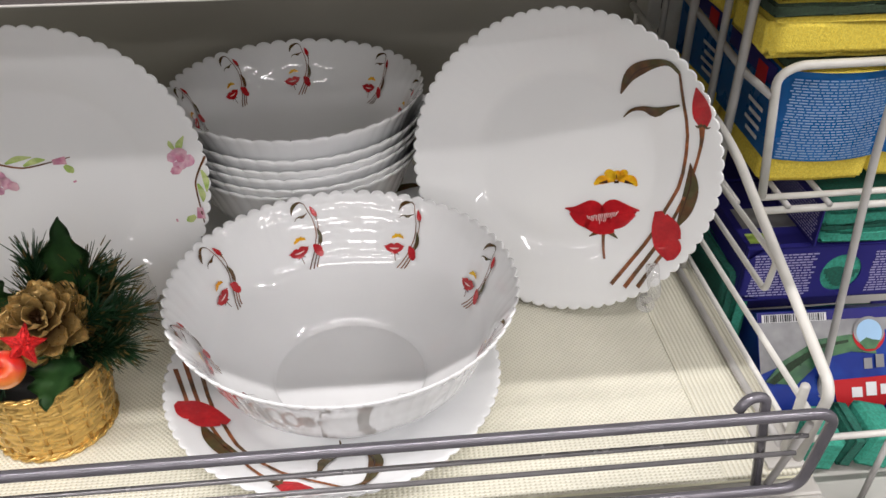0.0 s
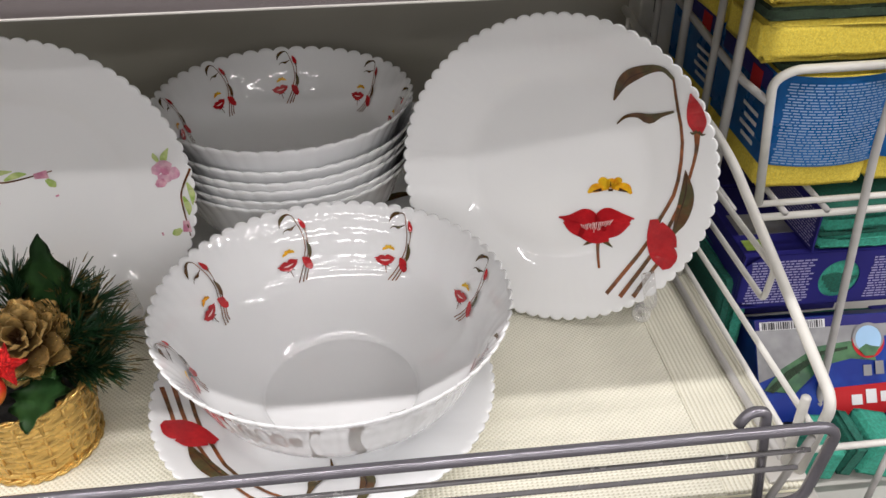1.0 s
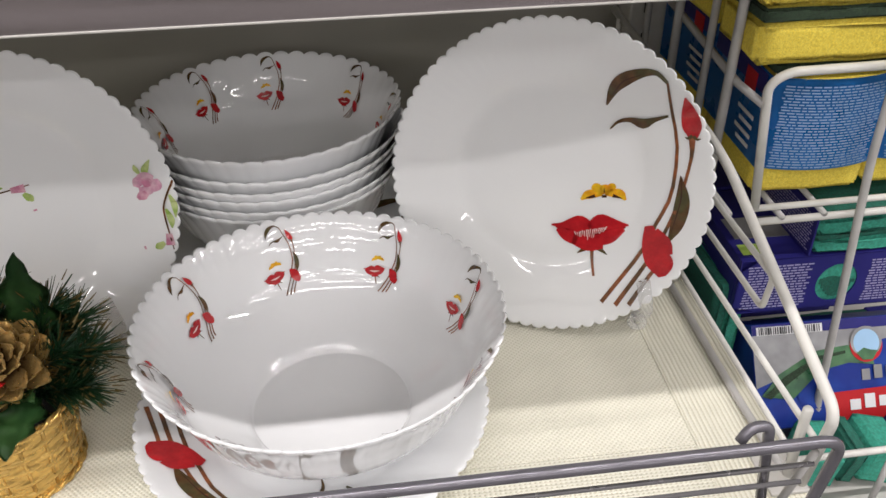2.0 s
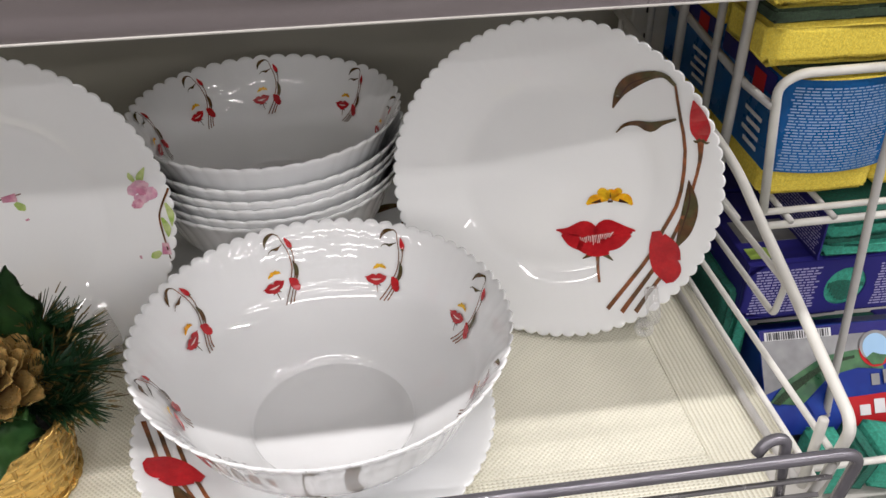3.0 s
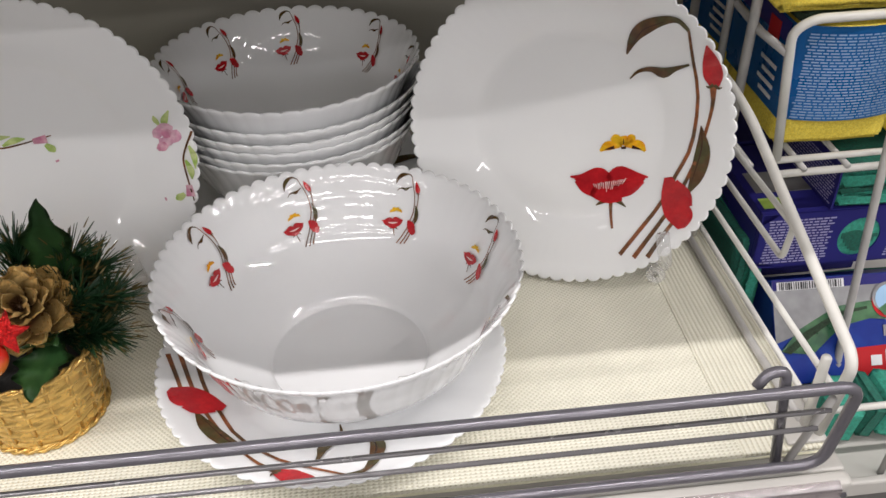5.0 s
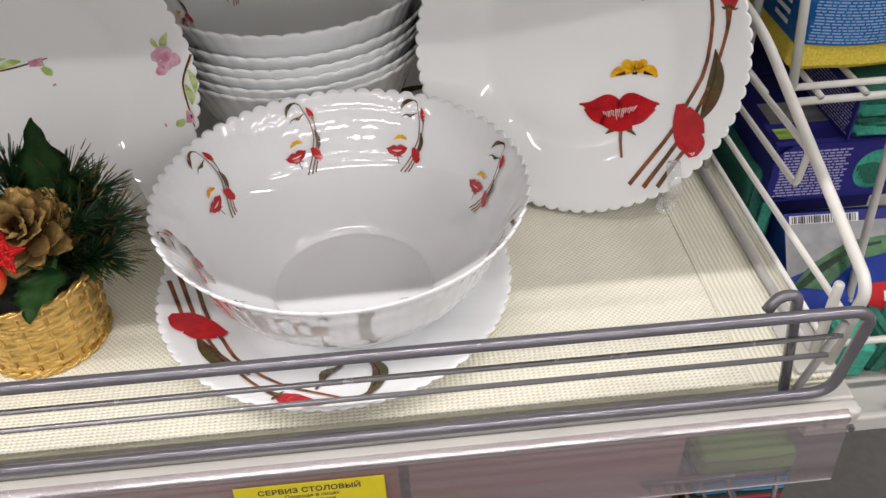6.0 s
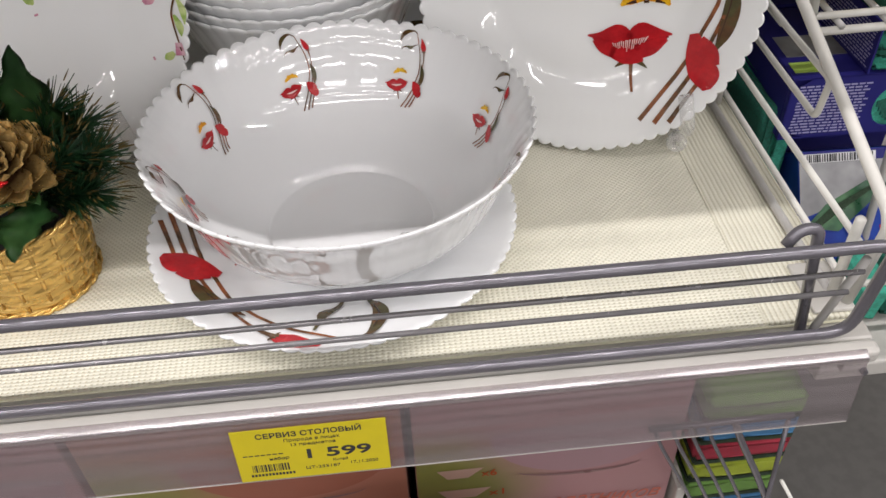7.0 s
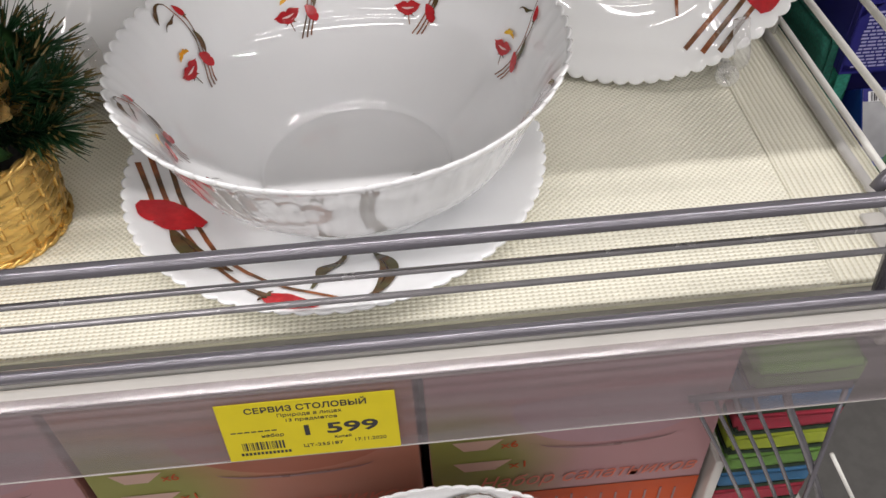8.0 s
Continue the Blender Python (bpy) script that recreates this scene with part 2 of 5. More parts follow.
LIME = mat("print_lime", (0.35, 0.50, 0.10), 0.35)
BOXPINK = mat("box_pink", (0.34, 0.165, 0.13), 0.55, vary=0.06, scale=12, second=(0.29, 0.17, 0.20), mix_scale=8, coat=0.0)
BOXSALMON = mat("box_salmon", (0.30, 0.105, 0.065), 0.55, vary=0.06, scale=14, coat=0.0)
BOXORANGE = mat("box_orange", (0.42, 0.055, 0.005), 0.6, vary=0.08, scale=20, coat=0.0)


def blended_print(name, low, high, centre, inner, outer):
    """Soft airbrushed print: one colour round a middle in the carton's plane, fading into another."""
    m = mat(name, high, 0.5, vary=0.05, scale=14)
    nt = m.node_tree
    b = nt.nodes["Principled BSDF"]
    tc, sub, ln, rg, mx, nz, add = (nt.nodes.new(k) for k in ("ShaderNodeTexCoord", "ShaderNodeVectorMath", "ShaderNodeVectorMath", "ShaderNodeMapRange", "ShaderNodeMix", "ShaderNodeTexNoise", "ShaderNodeVectorMath"))
    sub.operation, ln.operation, mx.data_type, rg.interpolation_type = "SUBTRACT", "LENGTH", "RGBA", "SMOOTHSTEP"
    nz.inputs["Scale"].default_value = 9.0
    add.operation = "MULTIPLY_ADD"
    add.inputs[1].default_value = (0.05, 0.0, 0.05)
    sub.inputs[1].default_value = (centre[0] + 0.025, 0.0, centre[1] + 0.025)
    nt.links.new(tc.outputs["Object"], nz.inputs["Vector"])
    nt.links.new(nz.outputs["Color"], add.inputs[0])
    nt.links.new(tc.outputs["Object"], add.inputs[2])
    nt.links.new(add.outputs[0], sub.inputs[0])
    nt.links.new(sub.outputs[0], ln.inputs[0])
    rg.inputs[1].default_value, rg.inputs[2].default_value = inner, outer
    nt.links.new(ln.outputs["Value"], rg.inputs[0])
    nt.links.new(rg.outputs[0], mx.inputs[0])
    old = b.inputs["Base Color"].links[0].from_socket
    mx.inputs[6].default_value = (*low, 1)
    nt.links.new(old, mx.inputs[7])
    nt.links.new(mx.outputs[2], b.inputs["Base Color"])
    return m


BOXFRONT = blended_print("box_airbrushed", (0.21, 0.22, 0.05), (0.36, 0.19, 0.20), (0.0, 0.15), 0.05, 0.115)
BOXFRONTWARM = blended_print("box_airbrushed_warm", (0.22, 0.22, 0.05), (0.36, 0.15, 0.10), (0.0, 0.15), 0.06, 0.125)
BOXLILAC = mat("box_lilac", (0.33, 0.20, 0.225), 0.5, vary=0.05, scale=14)
BOXSIGN = mat("box_sign", (0.48, 0.32, 0.26), 0.5)
BOXWORDS = mat("box_words", (0.52, 0.13, 0.08), 0.5)
BOXDARK = mat("box_shadow_print", (0.20, 0.10, 0.10), 0.3, vary=0.08)
FOAM_RED = mat("foam_red", (0.38, 0.035, 0.06), 0.85, vary=0.1, scale=200, bump=0.5, bump_scale=500)
FOAM_LIME = mat("foam_lime", (0.36, 0.43, 0.04), 0.85, vary=0.1, scale=200, bump=0.5, bump_scale=500)
FOAM_GREEN = mat("foam_green", (0.16, 0.31, 0.07), 0.85, vary=0.1, scale=200, bump=0.5, bump_scale=500)
FOAM_BLUE = mat("foam_blue", (0.05, 0.17, 0.33), 0.85, vary=0.1, scale=200, bump=0.5, bump_scale=500)
FLOORGREY = mat("floor_vinyl", (0.165, 0.161, 0.154), 0.45, vary=0.05, scale=6, second=(0.145, 0.141, 0.135), mix_scale=40)
WALLPAINT = mat("wall_paint", (0.62, 0.61, 0.58), 0.7, vary=0.04, scale=3)
CEILINGPAINT = mat("ceiling_paint", (0.74, 0.74, 0.73), 0.8, vary=0.03, scale=3)
LAMPBODY = mat("lamp_housing", (0.75, 0.75, 0.75), 0.4)
SLOTDARK = mat("dark_slot", (0.02, 0.02, 0.02), 0.8)


# ---- builders ----
def part(name, bm, material, parent=None, label="", smooth=False):
    me = bpy.data.meshes.new(name)
    bm.to_mesh(me)
    bm.free()
    me.materials.append(material)
    if smooth:
        me.polygons.foreach_set("use_smooth", [True] * len(me.polygons))
    ob = new(name, me)
    ob.parent = parent
    if label:
        ob["label"] = label
    return ob


def thing(name, m, label, category, group="", kind=""):
    ob = new(name)
    ob.empty_display_size = 0.02
    ob.matrix_world = m
    return tagged(ob, label, category, group, kind)


def single(name, bm, material, label, category, kind="", smooth=False, group=""):
    return tagged(part(name, bm, material, smooth=smooth), label, category, group, kind)


def box(bm, x0, x1, y0, y1, z0, z1, bevel=0.0, segments=2):
    """A box with rounded edges added to bm."""
    vs = bmesh.ops.create_cube(bm, size=1.0, matrix=Matrix.LocRotScale(
        ((x0 + x1) / 2, (y0 + y1) / 2, (z0 + z1) / 2), None, (x1 - x0, y1 - y0, z1 - z0)))["verts"]
    if bevel:
        es = list({e for v in vs for e in v.link_edges})
        bmesh.ops.bevel(bm, geom=es, offset=bevel, segments=segments, profile=0.5, affect="EDGES")
    return bm


def rbox(*a, **k):
    return box(bmesh.new(), *a, **k)


def fillet(pts, r, n=5):
    """Rounds the inner corners of a polyline."""
    pts = [Vector(p) for p in pts]
    out = [pts[0]]
    for a, b, c in zip(pts, pts[1:], pts[2:]):
        k = min(r, (a - b).length * 0.49, (c - b).length * 0.49)
        p, q = b + (a - b).normalized() * k, b + (c - b).normalized() * k
        for i in range(n + 1):
            t = i / n
            out.append(p * (1 - t) ** 2 + b * 2 * t * (1 - t) + q * t * t)
    out.append(pts[-1])
    return out


def tube(bm, pts, r, sides=8, closed=False, flat=1.0):
    """A round rod along a polyline, with closed ends."""
    pts = [Vector(p) for p in pts]
    n = len(pts)
    rings, normal = [], None
    for i in range(n):
        a = pts[(i - 1) % n] if closed or i else pts[0]
        c = pts[(i + 1) % n] if closed or i < n - 1 else pts[-1]
        d = (c - a).normalized()
        if normal is None:
            ref = Vector((0, 0, 1)) if abs(d.z) < 0.9 else Vector((1, 0, 0))
            normal = d.cross(ref).normalized()
        normal = (normal - d * normal.dot(d)).normalized()
        side = d.cross(normal)
        rr = r[i] if isinstance(r, (list, tuple)) else r
        rings.append([bm.verts.new(pts[i] + (normal * math.cos(t) + side * math.sin(t) * flat) * rr)
                      for t in (2 * math.pi * k / sides for k in range(sides))])
    for i in range(n if closed else n - 1):
        p, q = rings[i], rings[(i + 1) % n]
        for k in range(sides):
            bm.faces.new((p[k], p[(k + 1) % sides], q[(k + 1) % sides], q[k]))
    if not closed:
        bm.faces.new(rings[0][::-1])
        bm.faces.new(rings[-1])
    return bm


def rod(name, pts, r, material, parent, bend=0.0, label="", sides=10):
    return part(name, tube(bmesh.new(), fillet(pts, bend) if bend else pts, r, sides), material, parent, label, smooth=True)


def spline(pts, n):
    """n points on a smooth curve through pts."""
    p = [np.array(q, float) for q in pts]
    p = [2 * p[0] - p[1]] + p + [2 * p[-1] - p[-2]]
    out = []
    for i in range(n):
        t = i / (n - 1) * (len(p) - 3)
        k = min(int(t), len(p) - 4)
        f = t - k
        a, b, c, d = p[k:k + 4]
        out.append(0.5 * (2 * b + (c - a) * f + (2 * a - 5 * b + 4 * c - d) * f * f + (3 * b - a - 3 * c + d) * f ** 3))
    return out


def printed(strokes, put, lift=0.0):
    """Printed shapes, each a stroke of changing width in the motif's plane, laid onto a surface by put(u, v, lift)."""
    bm = bmesh.new()
    for k, (line, widths) in enumerate(strokes):
        n = 16
        c = spline([(*q, w) for q, w in zip(line, widths)], n)
        grid = []
        for i in range(n):
            d = c[min(i + 1, n - 1)][:2] - c[max(i - 1, 0)][:2]
            d = d / (np.linalg.norm(d) + 1e-9)
            side = np.array((-d[1], d[0])) * max(c[i][2], 0.004) / 2
            grid.append([bm.verts.new(put(*(c[i][:2] + side * s), lift)) for s in (-1, -0.35, 0.35, 1)])
        for a, b in zip(grid, grid[1:]):
            for j in range(3):
                bm.faces.new((a[j], b[j], b[j + 1], a[j + 1]))
    return bm


# ---- tableware ----
def curve_at(profile, s):
    s = min(max(s, 0.0), 1.0) * (len(profile) - 1)
    i = min(int(s), len(profile) - 2)
    f = s - i
    return [a + (b - a) * f for a, b in zip(profile[i], profile[i + 1])]


def lobes(n, ang):
    return abs(math.cos(n * ang / 2)) ** 0.7 - 0.62


def scalloped(inner, outer, n, radial, rise):
    """A turned dish with a lobed rim: inner runs from the middle to the rim, outer back; each row r, z, lobe strength."""
    bm = bmesh.new()
    rows = inner + outer
    steps = n * 6
    grid = []
    for r, z, w in rows:
        ring = []
        for k in range(steps):
            a = 2 * math.pi * k / steps
            f = lobes(n, a) * w
            ring.append(bm.verts.new(((r + f * radial) * math.cos(a), (r + f * radial) * math.sin(a), z + f * rise)))
        grid.append(ring)
    for p, q in zip(grid, grid[1:]):
        for k in range(steps):
            bm.faces.new((p[k], p[(k + 1) % steps], q[(k + 1) % steps], q[k]))
    bm.faces.new(grid[0][::-1])
    bm.faces.new(grid[-1])
    bmesh.ops.recalc_face_normals(bm, faces=bm.faces)
    return bm


PLATE_R = 0.114
PLATE_IN = [(0.012, 0.0050, 0), (0.040, 0.0050, 0), (0.060, 0.0050, 0), (0.066, 0.0054, 0), (0.0705, 0.0070, 0), (0.075, 0.0092, 0), (0.083, 0.0118, 0.04),
            (0.090, 0.0140, 0.2), (0.097, 0.0162, 0.42), (0.103, 0.0182, 0.6), (0.109, 0.0206, 0.85), (0.1128, 0.0222, 1), (0.1142, 0.0222, 1)]
PLATE_OUT = [(0.1142, 0.0208, 1), (0.111, 0.0188, 0.95), (0.104, 0.0155, 0.7), (0.095, 0.0118, 0.4), (0.085, 0.0080, 0.1), (0.074, 0.0045, 0),
             (0.066, 0.0020, 0), (0.064, 0.0, 0), (0.060, 0.0, 0), (0.058, 0.0018, 0), (0.012, 0.0018, 0)]
PLATE_N = 74


def plate_mesh():
    return scalloped(PLATE_IN, PLATE_OUT, PLATE_N, 0.0022, 0.0009)


def on_plate(turn=0.0):
    ca, sa = math.cos(radians(turn)), math.sin(radians(turn))
    rs = [p[0] for p in PLATE_IN]

    def put(u, v, lift):
        x, y = (u * ca - v * sa) * PLATE_R, (u * sa + v * ca) * PLATE_R
        r = math.hypot(x, y)
        z = float(np.interp(r, rs, [p[1] for p in PLATE_IN]))
        w = float(np.interp(r, rs, [p[2] for p in PLATE_IN]))
        return x, y, z + lobes(PLATE_N, math.atan2(y, x)) * w * 0.0009 + 0.0008 + lift
    return put


BOWL_R, BOWL_H = 0.1142, 0.0870
BOWL_IN = [(0.010, 0.0056, 0), (0.040, 0.0056, 0), (0.0522, 0.0056, 0), (0.0527, 0.0059, 0), (0.0536, 0.0078, 0), (0.0552, 0.0098, 0), (0.0580, 0.0126, 0), (0.0632, 0.0166, 0), (0.0690, 0.0214, 0),
           (0.0767, 0.0284, 0), (0.0840, 0.0352, 0), (0.0905, 0.0412, 0), (0.0945, 0.0492, 0.01), (0.0980, 0.0580, 0.03), (0.1015, 0.0665, 0.08), (0.1052, 0.0743, 0.2),
           (0.1090, 0.0808, 0.45), (0.1118, 0.0845, 0.75), (0.1136, 0.0870, 1)]
BOWL_OUT = [(0.1148, 0.0868, 1), (0.1138, 0.0838, 0.85), (0.1107, 0.0795, 0.6), (0.1070, 0.0730, 0.42), (0.1032, 0.0650, 0.34), (0.0998, 0.0565, 0.28), (0.0964, 0.0478, 0.24), (0.0924, 0.0396, 0.2),
            (0.0862, 0.0330, 0.16), (0.0788, 0.0258, 0.12), (0.0712, 0.0190, 0.08), (0.0650, 0.0136, 0.04), (0.0605, 0.0080, 0), (0.0580, 0.0025, 0), (0.0560, 0.0, 0), (0.0530, 0.0, 0),
            (0.0515, 0.0020, 0), (0.010, 0.0020, 0)]
BOWL_N = 66


SMALL_N = 46


def bowl_mesh(n=BOWL_N):
    return scalloped(BOWL_IN, BOWL_OUT, n, 0.0020 if n == BOWL_N else 0.0026, 0.0021 if n == BOWL_N else 0.0027)


# distance along the inner wall, for prints
WALL = [0.0]
for (r0, z0, w0), (r1, z1, w1) in zip(BOWL_IN, BOWL_IN[1:]):
    WALL.append(WALL[-1] + math.hypot(r1 - r0, z1 - z0))


def on_bowl(degrees, size=0.0345, flower=0.0392, n=BOWL_N):
    """Prints on the inner wall: the red flower's middle stands at that angle and that far below the rim."""
    def put(u, v, lift):
        s = WALL[-1] - flower + (v + 0.30) * size
        r = float(np.interp(s, WALL, [p[0] for p in BOWL_IN]))
        z = float(np.interp(s, WALL, [p[1] for p in BOWL_IN]))
        w = float(np.interp(s, WALL, [p[2] for p in BOWL_IN]))
        a = radians(degrees) - (u - 0.31) * size / r
        r += lobes(n, a) * w * (0.0020 if n == BOWL_N else 0.0026) - 0.0011 - lift
        return r * math.cos(a), r * math.sin(a), z + 0.0002
    return put


def strokes(name, shapes, put, lift, material, parent, label=""):
    """Each printed shape becomes a part of its own."""
    for shape in shapes:
        part(name, printed([shape], put, lift), material, parent, label)


def red_motif(parent, put, fine=True):
    """Stems, leaves, buds and a red petal flower with a yellow blossom."""
    strokes("stem", [
        ([(0.638, 0.681), (0.677, 0.544), (0.748, 0.303), (0.757, 0.005), (0.695, -0.201), (0.627, -0.407), (0.431, -0.764)],
         [0.014, 0.018, 0.020, 0.022, 0.022, 0.023, 0.026]),
        ([(0.822, 0.386), (0.837, 0.249), (0.815, 0.020), (0.767, -0.200), (0.687, -0.428), (0.521, -0.763)], [0.040, 0.020, 0.019, 0.021, 0.023, 0.028]),
        ([(0.746, -0.449), (0.691, -0.557), (0.605, -0.740)], [0.022, 0.023, 0.028]),
        ([(0.320, -0.443), (0.332, -0.519), (0.357, -0.614)], [0.026, 0.020, 0.016])], put, 0.0, STEMBROWN, parent, "thin reddish-brown printed stem")
    strokes("leaf", [
        ([(0.301, 0.492), (0.334, 0.601), (0.389, 0.668), (0.487, 0.720), (0.570, 0.730), (0.638, 0.681)], [0.01, 0.065, 0.085, 0.055, 0.03, 0.02]),
        ([(0.339, 0.347), (0.383, 0.398), (0.457, 0.421), (0.530, 0.412), (0.595, 0.448), (0.670, 0.484)], [0.008, 0.02, 0.034, 0.065, 0.03, 0.014]),
        ([(0.794, 0.134), (0.828, -0.014), (0.819, -0.166), (0.784, -0.295)], [0.006, 0.085, 0.08, 0.012]),
        ([(0.322, -0.429), (0.277, -0.455), (0.231, -0.491)], [0.03, 0.03, 0.006]), ([(0.322, -0.429), (0.370, -0.441), (0.422, -0.465)], [0.03, 0.03, 0.006])],
        put, 0.00012, LEAFBROWN, parent, "brown-green printed leaf")
    strokes("bud", [([(0.747, 0.612), (0.781, 0.529), (0.812, 0.445), (0.830, 0.380)], [0.008, 0.085, 0.11, 0.05]),
                    ([(0.653, -0.222), (0.696, -0.332), (0.743, -0.431), (0.783, -0.512)], [0.05, 0.14, 0.155, 0.05])], put, 0.00024, PRINTRED, parent, "closed red printed bud")
    strokes("bud_petal", [([(0.700, -0.235), (0.765, -0.300), (0.800, -0.370)], [0.030, 0.075, 0.050]), ([(0.770, -0.360), (0.800, -0.420), (0.790, -0.490)], [0.045, 0.070, 0.040])], put, 0.00030, PRINTRED, parent, "open red printed petal")
    strokes("sepal", [([(0.822, 0.392), (0.800, 0.372), (0.782, 0.376)], [0.020, 0.016, 0.004]), ([(0.828, 0.390), (0.852, 0.376), (0.872, 0.384)], [0.020, 0.016, 0.004])], put, 0.00034, LEAFBROWN, parent)
    strokes("petal", [([(0.075, -0.335), (0.18, -0.335), (0.30, -0.335), (0.42, -0.300), (0.515, -0.268)], [0.008, 0.07, 0.09, 0.075, 0.008])], put, 0.00018, PRINTDKRED, parent, "dark red inner petal")
    strokes("petal", [
        ([(0.045, -0.322), (0.115, -0.318), (0.185, -0.300), (0.235, -0.288), (0.298, -0.318)], [0.010, 0.045, 0.095, 0.105, 0.070]),
        ([(0.532, -0.252), (0.470, -0.256), (0.405, -0.258), (0.350, -0.262), (0.298, -0.318)], [0.010, 0.045, 0.090, 0.105, 0.070]),
        ([(0.085, -0.342), (0.150, -0.375), (0.225, -0.396)], [0.030, 0.085, 0.095]), ([(0.190, -0.394), (0.290, -0.410), (0.385, -0.392)], [0.075, 0.112, 0.085]),
        ([(0.350, -0.392), (0.425, -0.345), (0.505, -0.280)], [0.070, 0.085, 0.030])], put, 0.00024, PRINTRED, parent, "broad ruffled red printed petal")
    if fine:
        rng = random.Random(8)
        for i in range(17):
            u0 = 0.200 + 0.0125 * i + rng.uniform(-0.003, 0.003)
            top = -0.349 + 0.0042 * i + rng.uniform(-0.003, 0.003)
            fall = (0.066 - 0.036 * abs(i - 8) / 8) * rng.uniform(0.6, 1.1)
            strokes("petal_streak", [([(u0, top), (u0 + 0.5 * (0.30 - u0) * 0.12, top - fall * 0.5), (u0 + (0.30 - u0) * 0.12, top - fall)], [0.0065, 0.0045, 0.001])],
                    put, 0.0007, PRINTWHITE, parent)
    else:
        strokes("petal_streak", [([(0.190, -0.345), (0.295, -0.345), (0.410, -0.315)], [0.010, 0.036, 0.010])], put, 0.0004, PRINTWHITE, parent)
    strokes("blossom", [
        ([(0.215, -0.125), (0.262, -0.085), (0.345, -0.068)], [0.014, 0.060, 0.03]), ([(0.492, -0.090), (0.445, -0.055), (0.360, -0.064)], [0.014, 0.062, 0.03]),
        ([(0.275, -0.048), (0.305, -0.030), (0.350, -0.070)], [0.02, 0.050, 0.02]), ([(0.415, -0.030), (0.395, -0.018), (0.360, -0.070)], [0.02, 0.050, 0.02]),
        ([(0.343, -0.010), (0.350, -0.030), (0.354, -0.070)], [0.03, 0.060, 0.03])],
        put, 0.00024, PRINTYELLOW, parent, "yellow printed petal")
    if fine:
        strokes("blossom_spot", [([(0.245, -0.112), (0.300, -0.090)], [0.006, 0.024]), ([(0.465, -0.082), (0.408, -0.072)], [0.006, 0.024]),
                                 ([(0.342, -0.088), (0.372, -0.082)], [0.016, 0.016]), ([(0.350, -0.030), (0.354, -0.060)], [0.004, 0.008])], put, 0.0004, PRINTDARK, parent)
        strokes("leaf_vein", [([(0.330, 0.560), (0.385, 0.655), (0.490, 0.712)], [0.004, 0.008, 0.003]), ([(0.800, 0.110), (0.818, -0.010), (0.792, -0.235)], [0.003, 0.008, 0.003])],
                put, 0.00036, PRINTDARK, parent)


def pink_motif(parent, put, u, v, turn=0.0):
    ct, st = math.cos(radians(turn)), math.sin(radians(turn))

    def shift(a, b, lift):
        return put((a * ct - b * st) * 1.22 + u, (a * st + b * ct) * 1.15 + v, lift)
    strokes("bloom", [([(-0.055, 0.025), (-0.01, 0.045), (0.03, 0.035)], [0.03, 0.055, 0.03]), ([(-0.06, -0.01), (-0.045, 0.02), (-0.02, 0.03)], [0.03, 0.055, 0.03]),
                      ([(0.0, -0.03), (0.035, -0.005), (0.035, 0.03)], [0.035, 0.06, 0.03]), ([(-0.05, -0.03), (-0.01, -0.03), (0.02, -0.02)], [0.03, 0.055, 0.03])], shift, 0.0001,
            PRINTPALEPINK, parent, "pale pink printed rose petal")
    strokes("bloom", [([(-0.028, 0.0), (-0.005, 0.012), (0.016, 0.004)], [0.03, 0.055, 0.03]), ([(-0.065, -0.075), (-0.04, -0.06), (-0.015, -0.045)], [0.02, 0.05, 0.03])], shift, 0.0002,
            PRINTPINK, parent, "deeper pink printed rose heart")
    strokes("twig", [([(0.12, 0.02), (0.06, -0.1), (0.047, -0.18), (0.06, -0.37)], [0.012, 0.009, 0.009, 0.006])], shift, 0.0, STEMBROWN, parent)
    strokes("leaf", [([(-0.01, 0.05), (0.0, 0.09), (0.03, 0.14)], [0.02, 0.035, 0.006]), ([(-0.03, 0.06), (-0.045, 0.09), (-0.05, 0.115)], [0.012, 0.026, 0.005]), ([(0.09, -0.06), (0.105, -0.12), (0.10, -0.19)], [0.012, 0.032, 0.006]),
                     ([(0.06, -0.14), (0.075, -0.2), (0.072, -0.25)], [0.012, 0.034, 0.006]), ([(0.02, -0.33), (-0.01, -0.35), (-0.03, -0.36)], [0.02, 0.04, 0.01])], shift, 0.00005,
            PRINTGREEN, parent, "light green printed leaf")
    strokes("bud", [([(0.05, -0.28), (0.048, -0.345)], [0.03, 0.045]), ([(-0.085, -0.355), (-0.075, -0.353)], [0.018, 0.018])], shift, 0.0002, PRINTPINK, parent)


def display_plate(m, label, motif):
    ob = thing("dinner_plate", m, label, "plate", "dinner plates")
    part("dish", plate_mesh(), OPAL, ob, smooth=True)
    motif(ob)
    return ob


# ---- the setting ----
FLOOR_Z, LOW_Z, UP_Z, BACK_Y = -1.0, -0.39, 0.3775, 0.475

single("floor", rbox(-5, 5, -11.5, 2.5, FLOOR_Z - 0.1, FLOOR_Z), FLOORGREY, "grey vinyl shop floor", "floor", "structure")
single("ceiling", rbox(-5, 5, -11.5, 2.5, CEILING, CEILING + 0.1), CEILINGPAINT, "plain white shop ceiling", "ceiling", "structure")
for nm, b in (("wall_south", (-5, 5, -11.7, -11.5)), ("wall_north", (-5, 5, 2.5, 2.7)), ("wall_west", (-5.2, -5, -11.7, 2.7)), ("wall_east", (5, 5.2, -11.7, 2.7))):
    single(nm, rbox(*b, FLOOR_Z - 0.1, CEILING + 0.1), WALLPAINT, "plain painted shop wall", "wall", "structure")

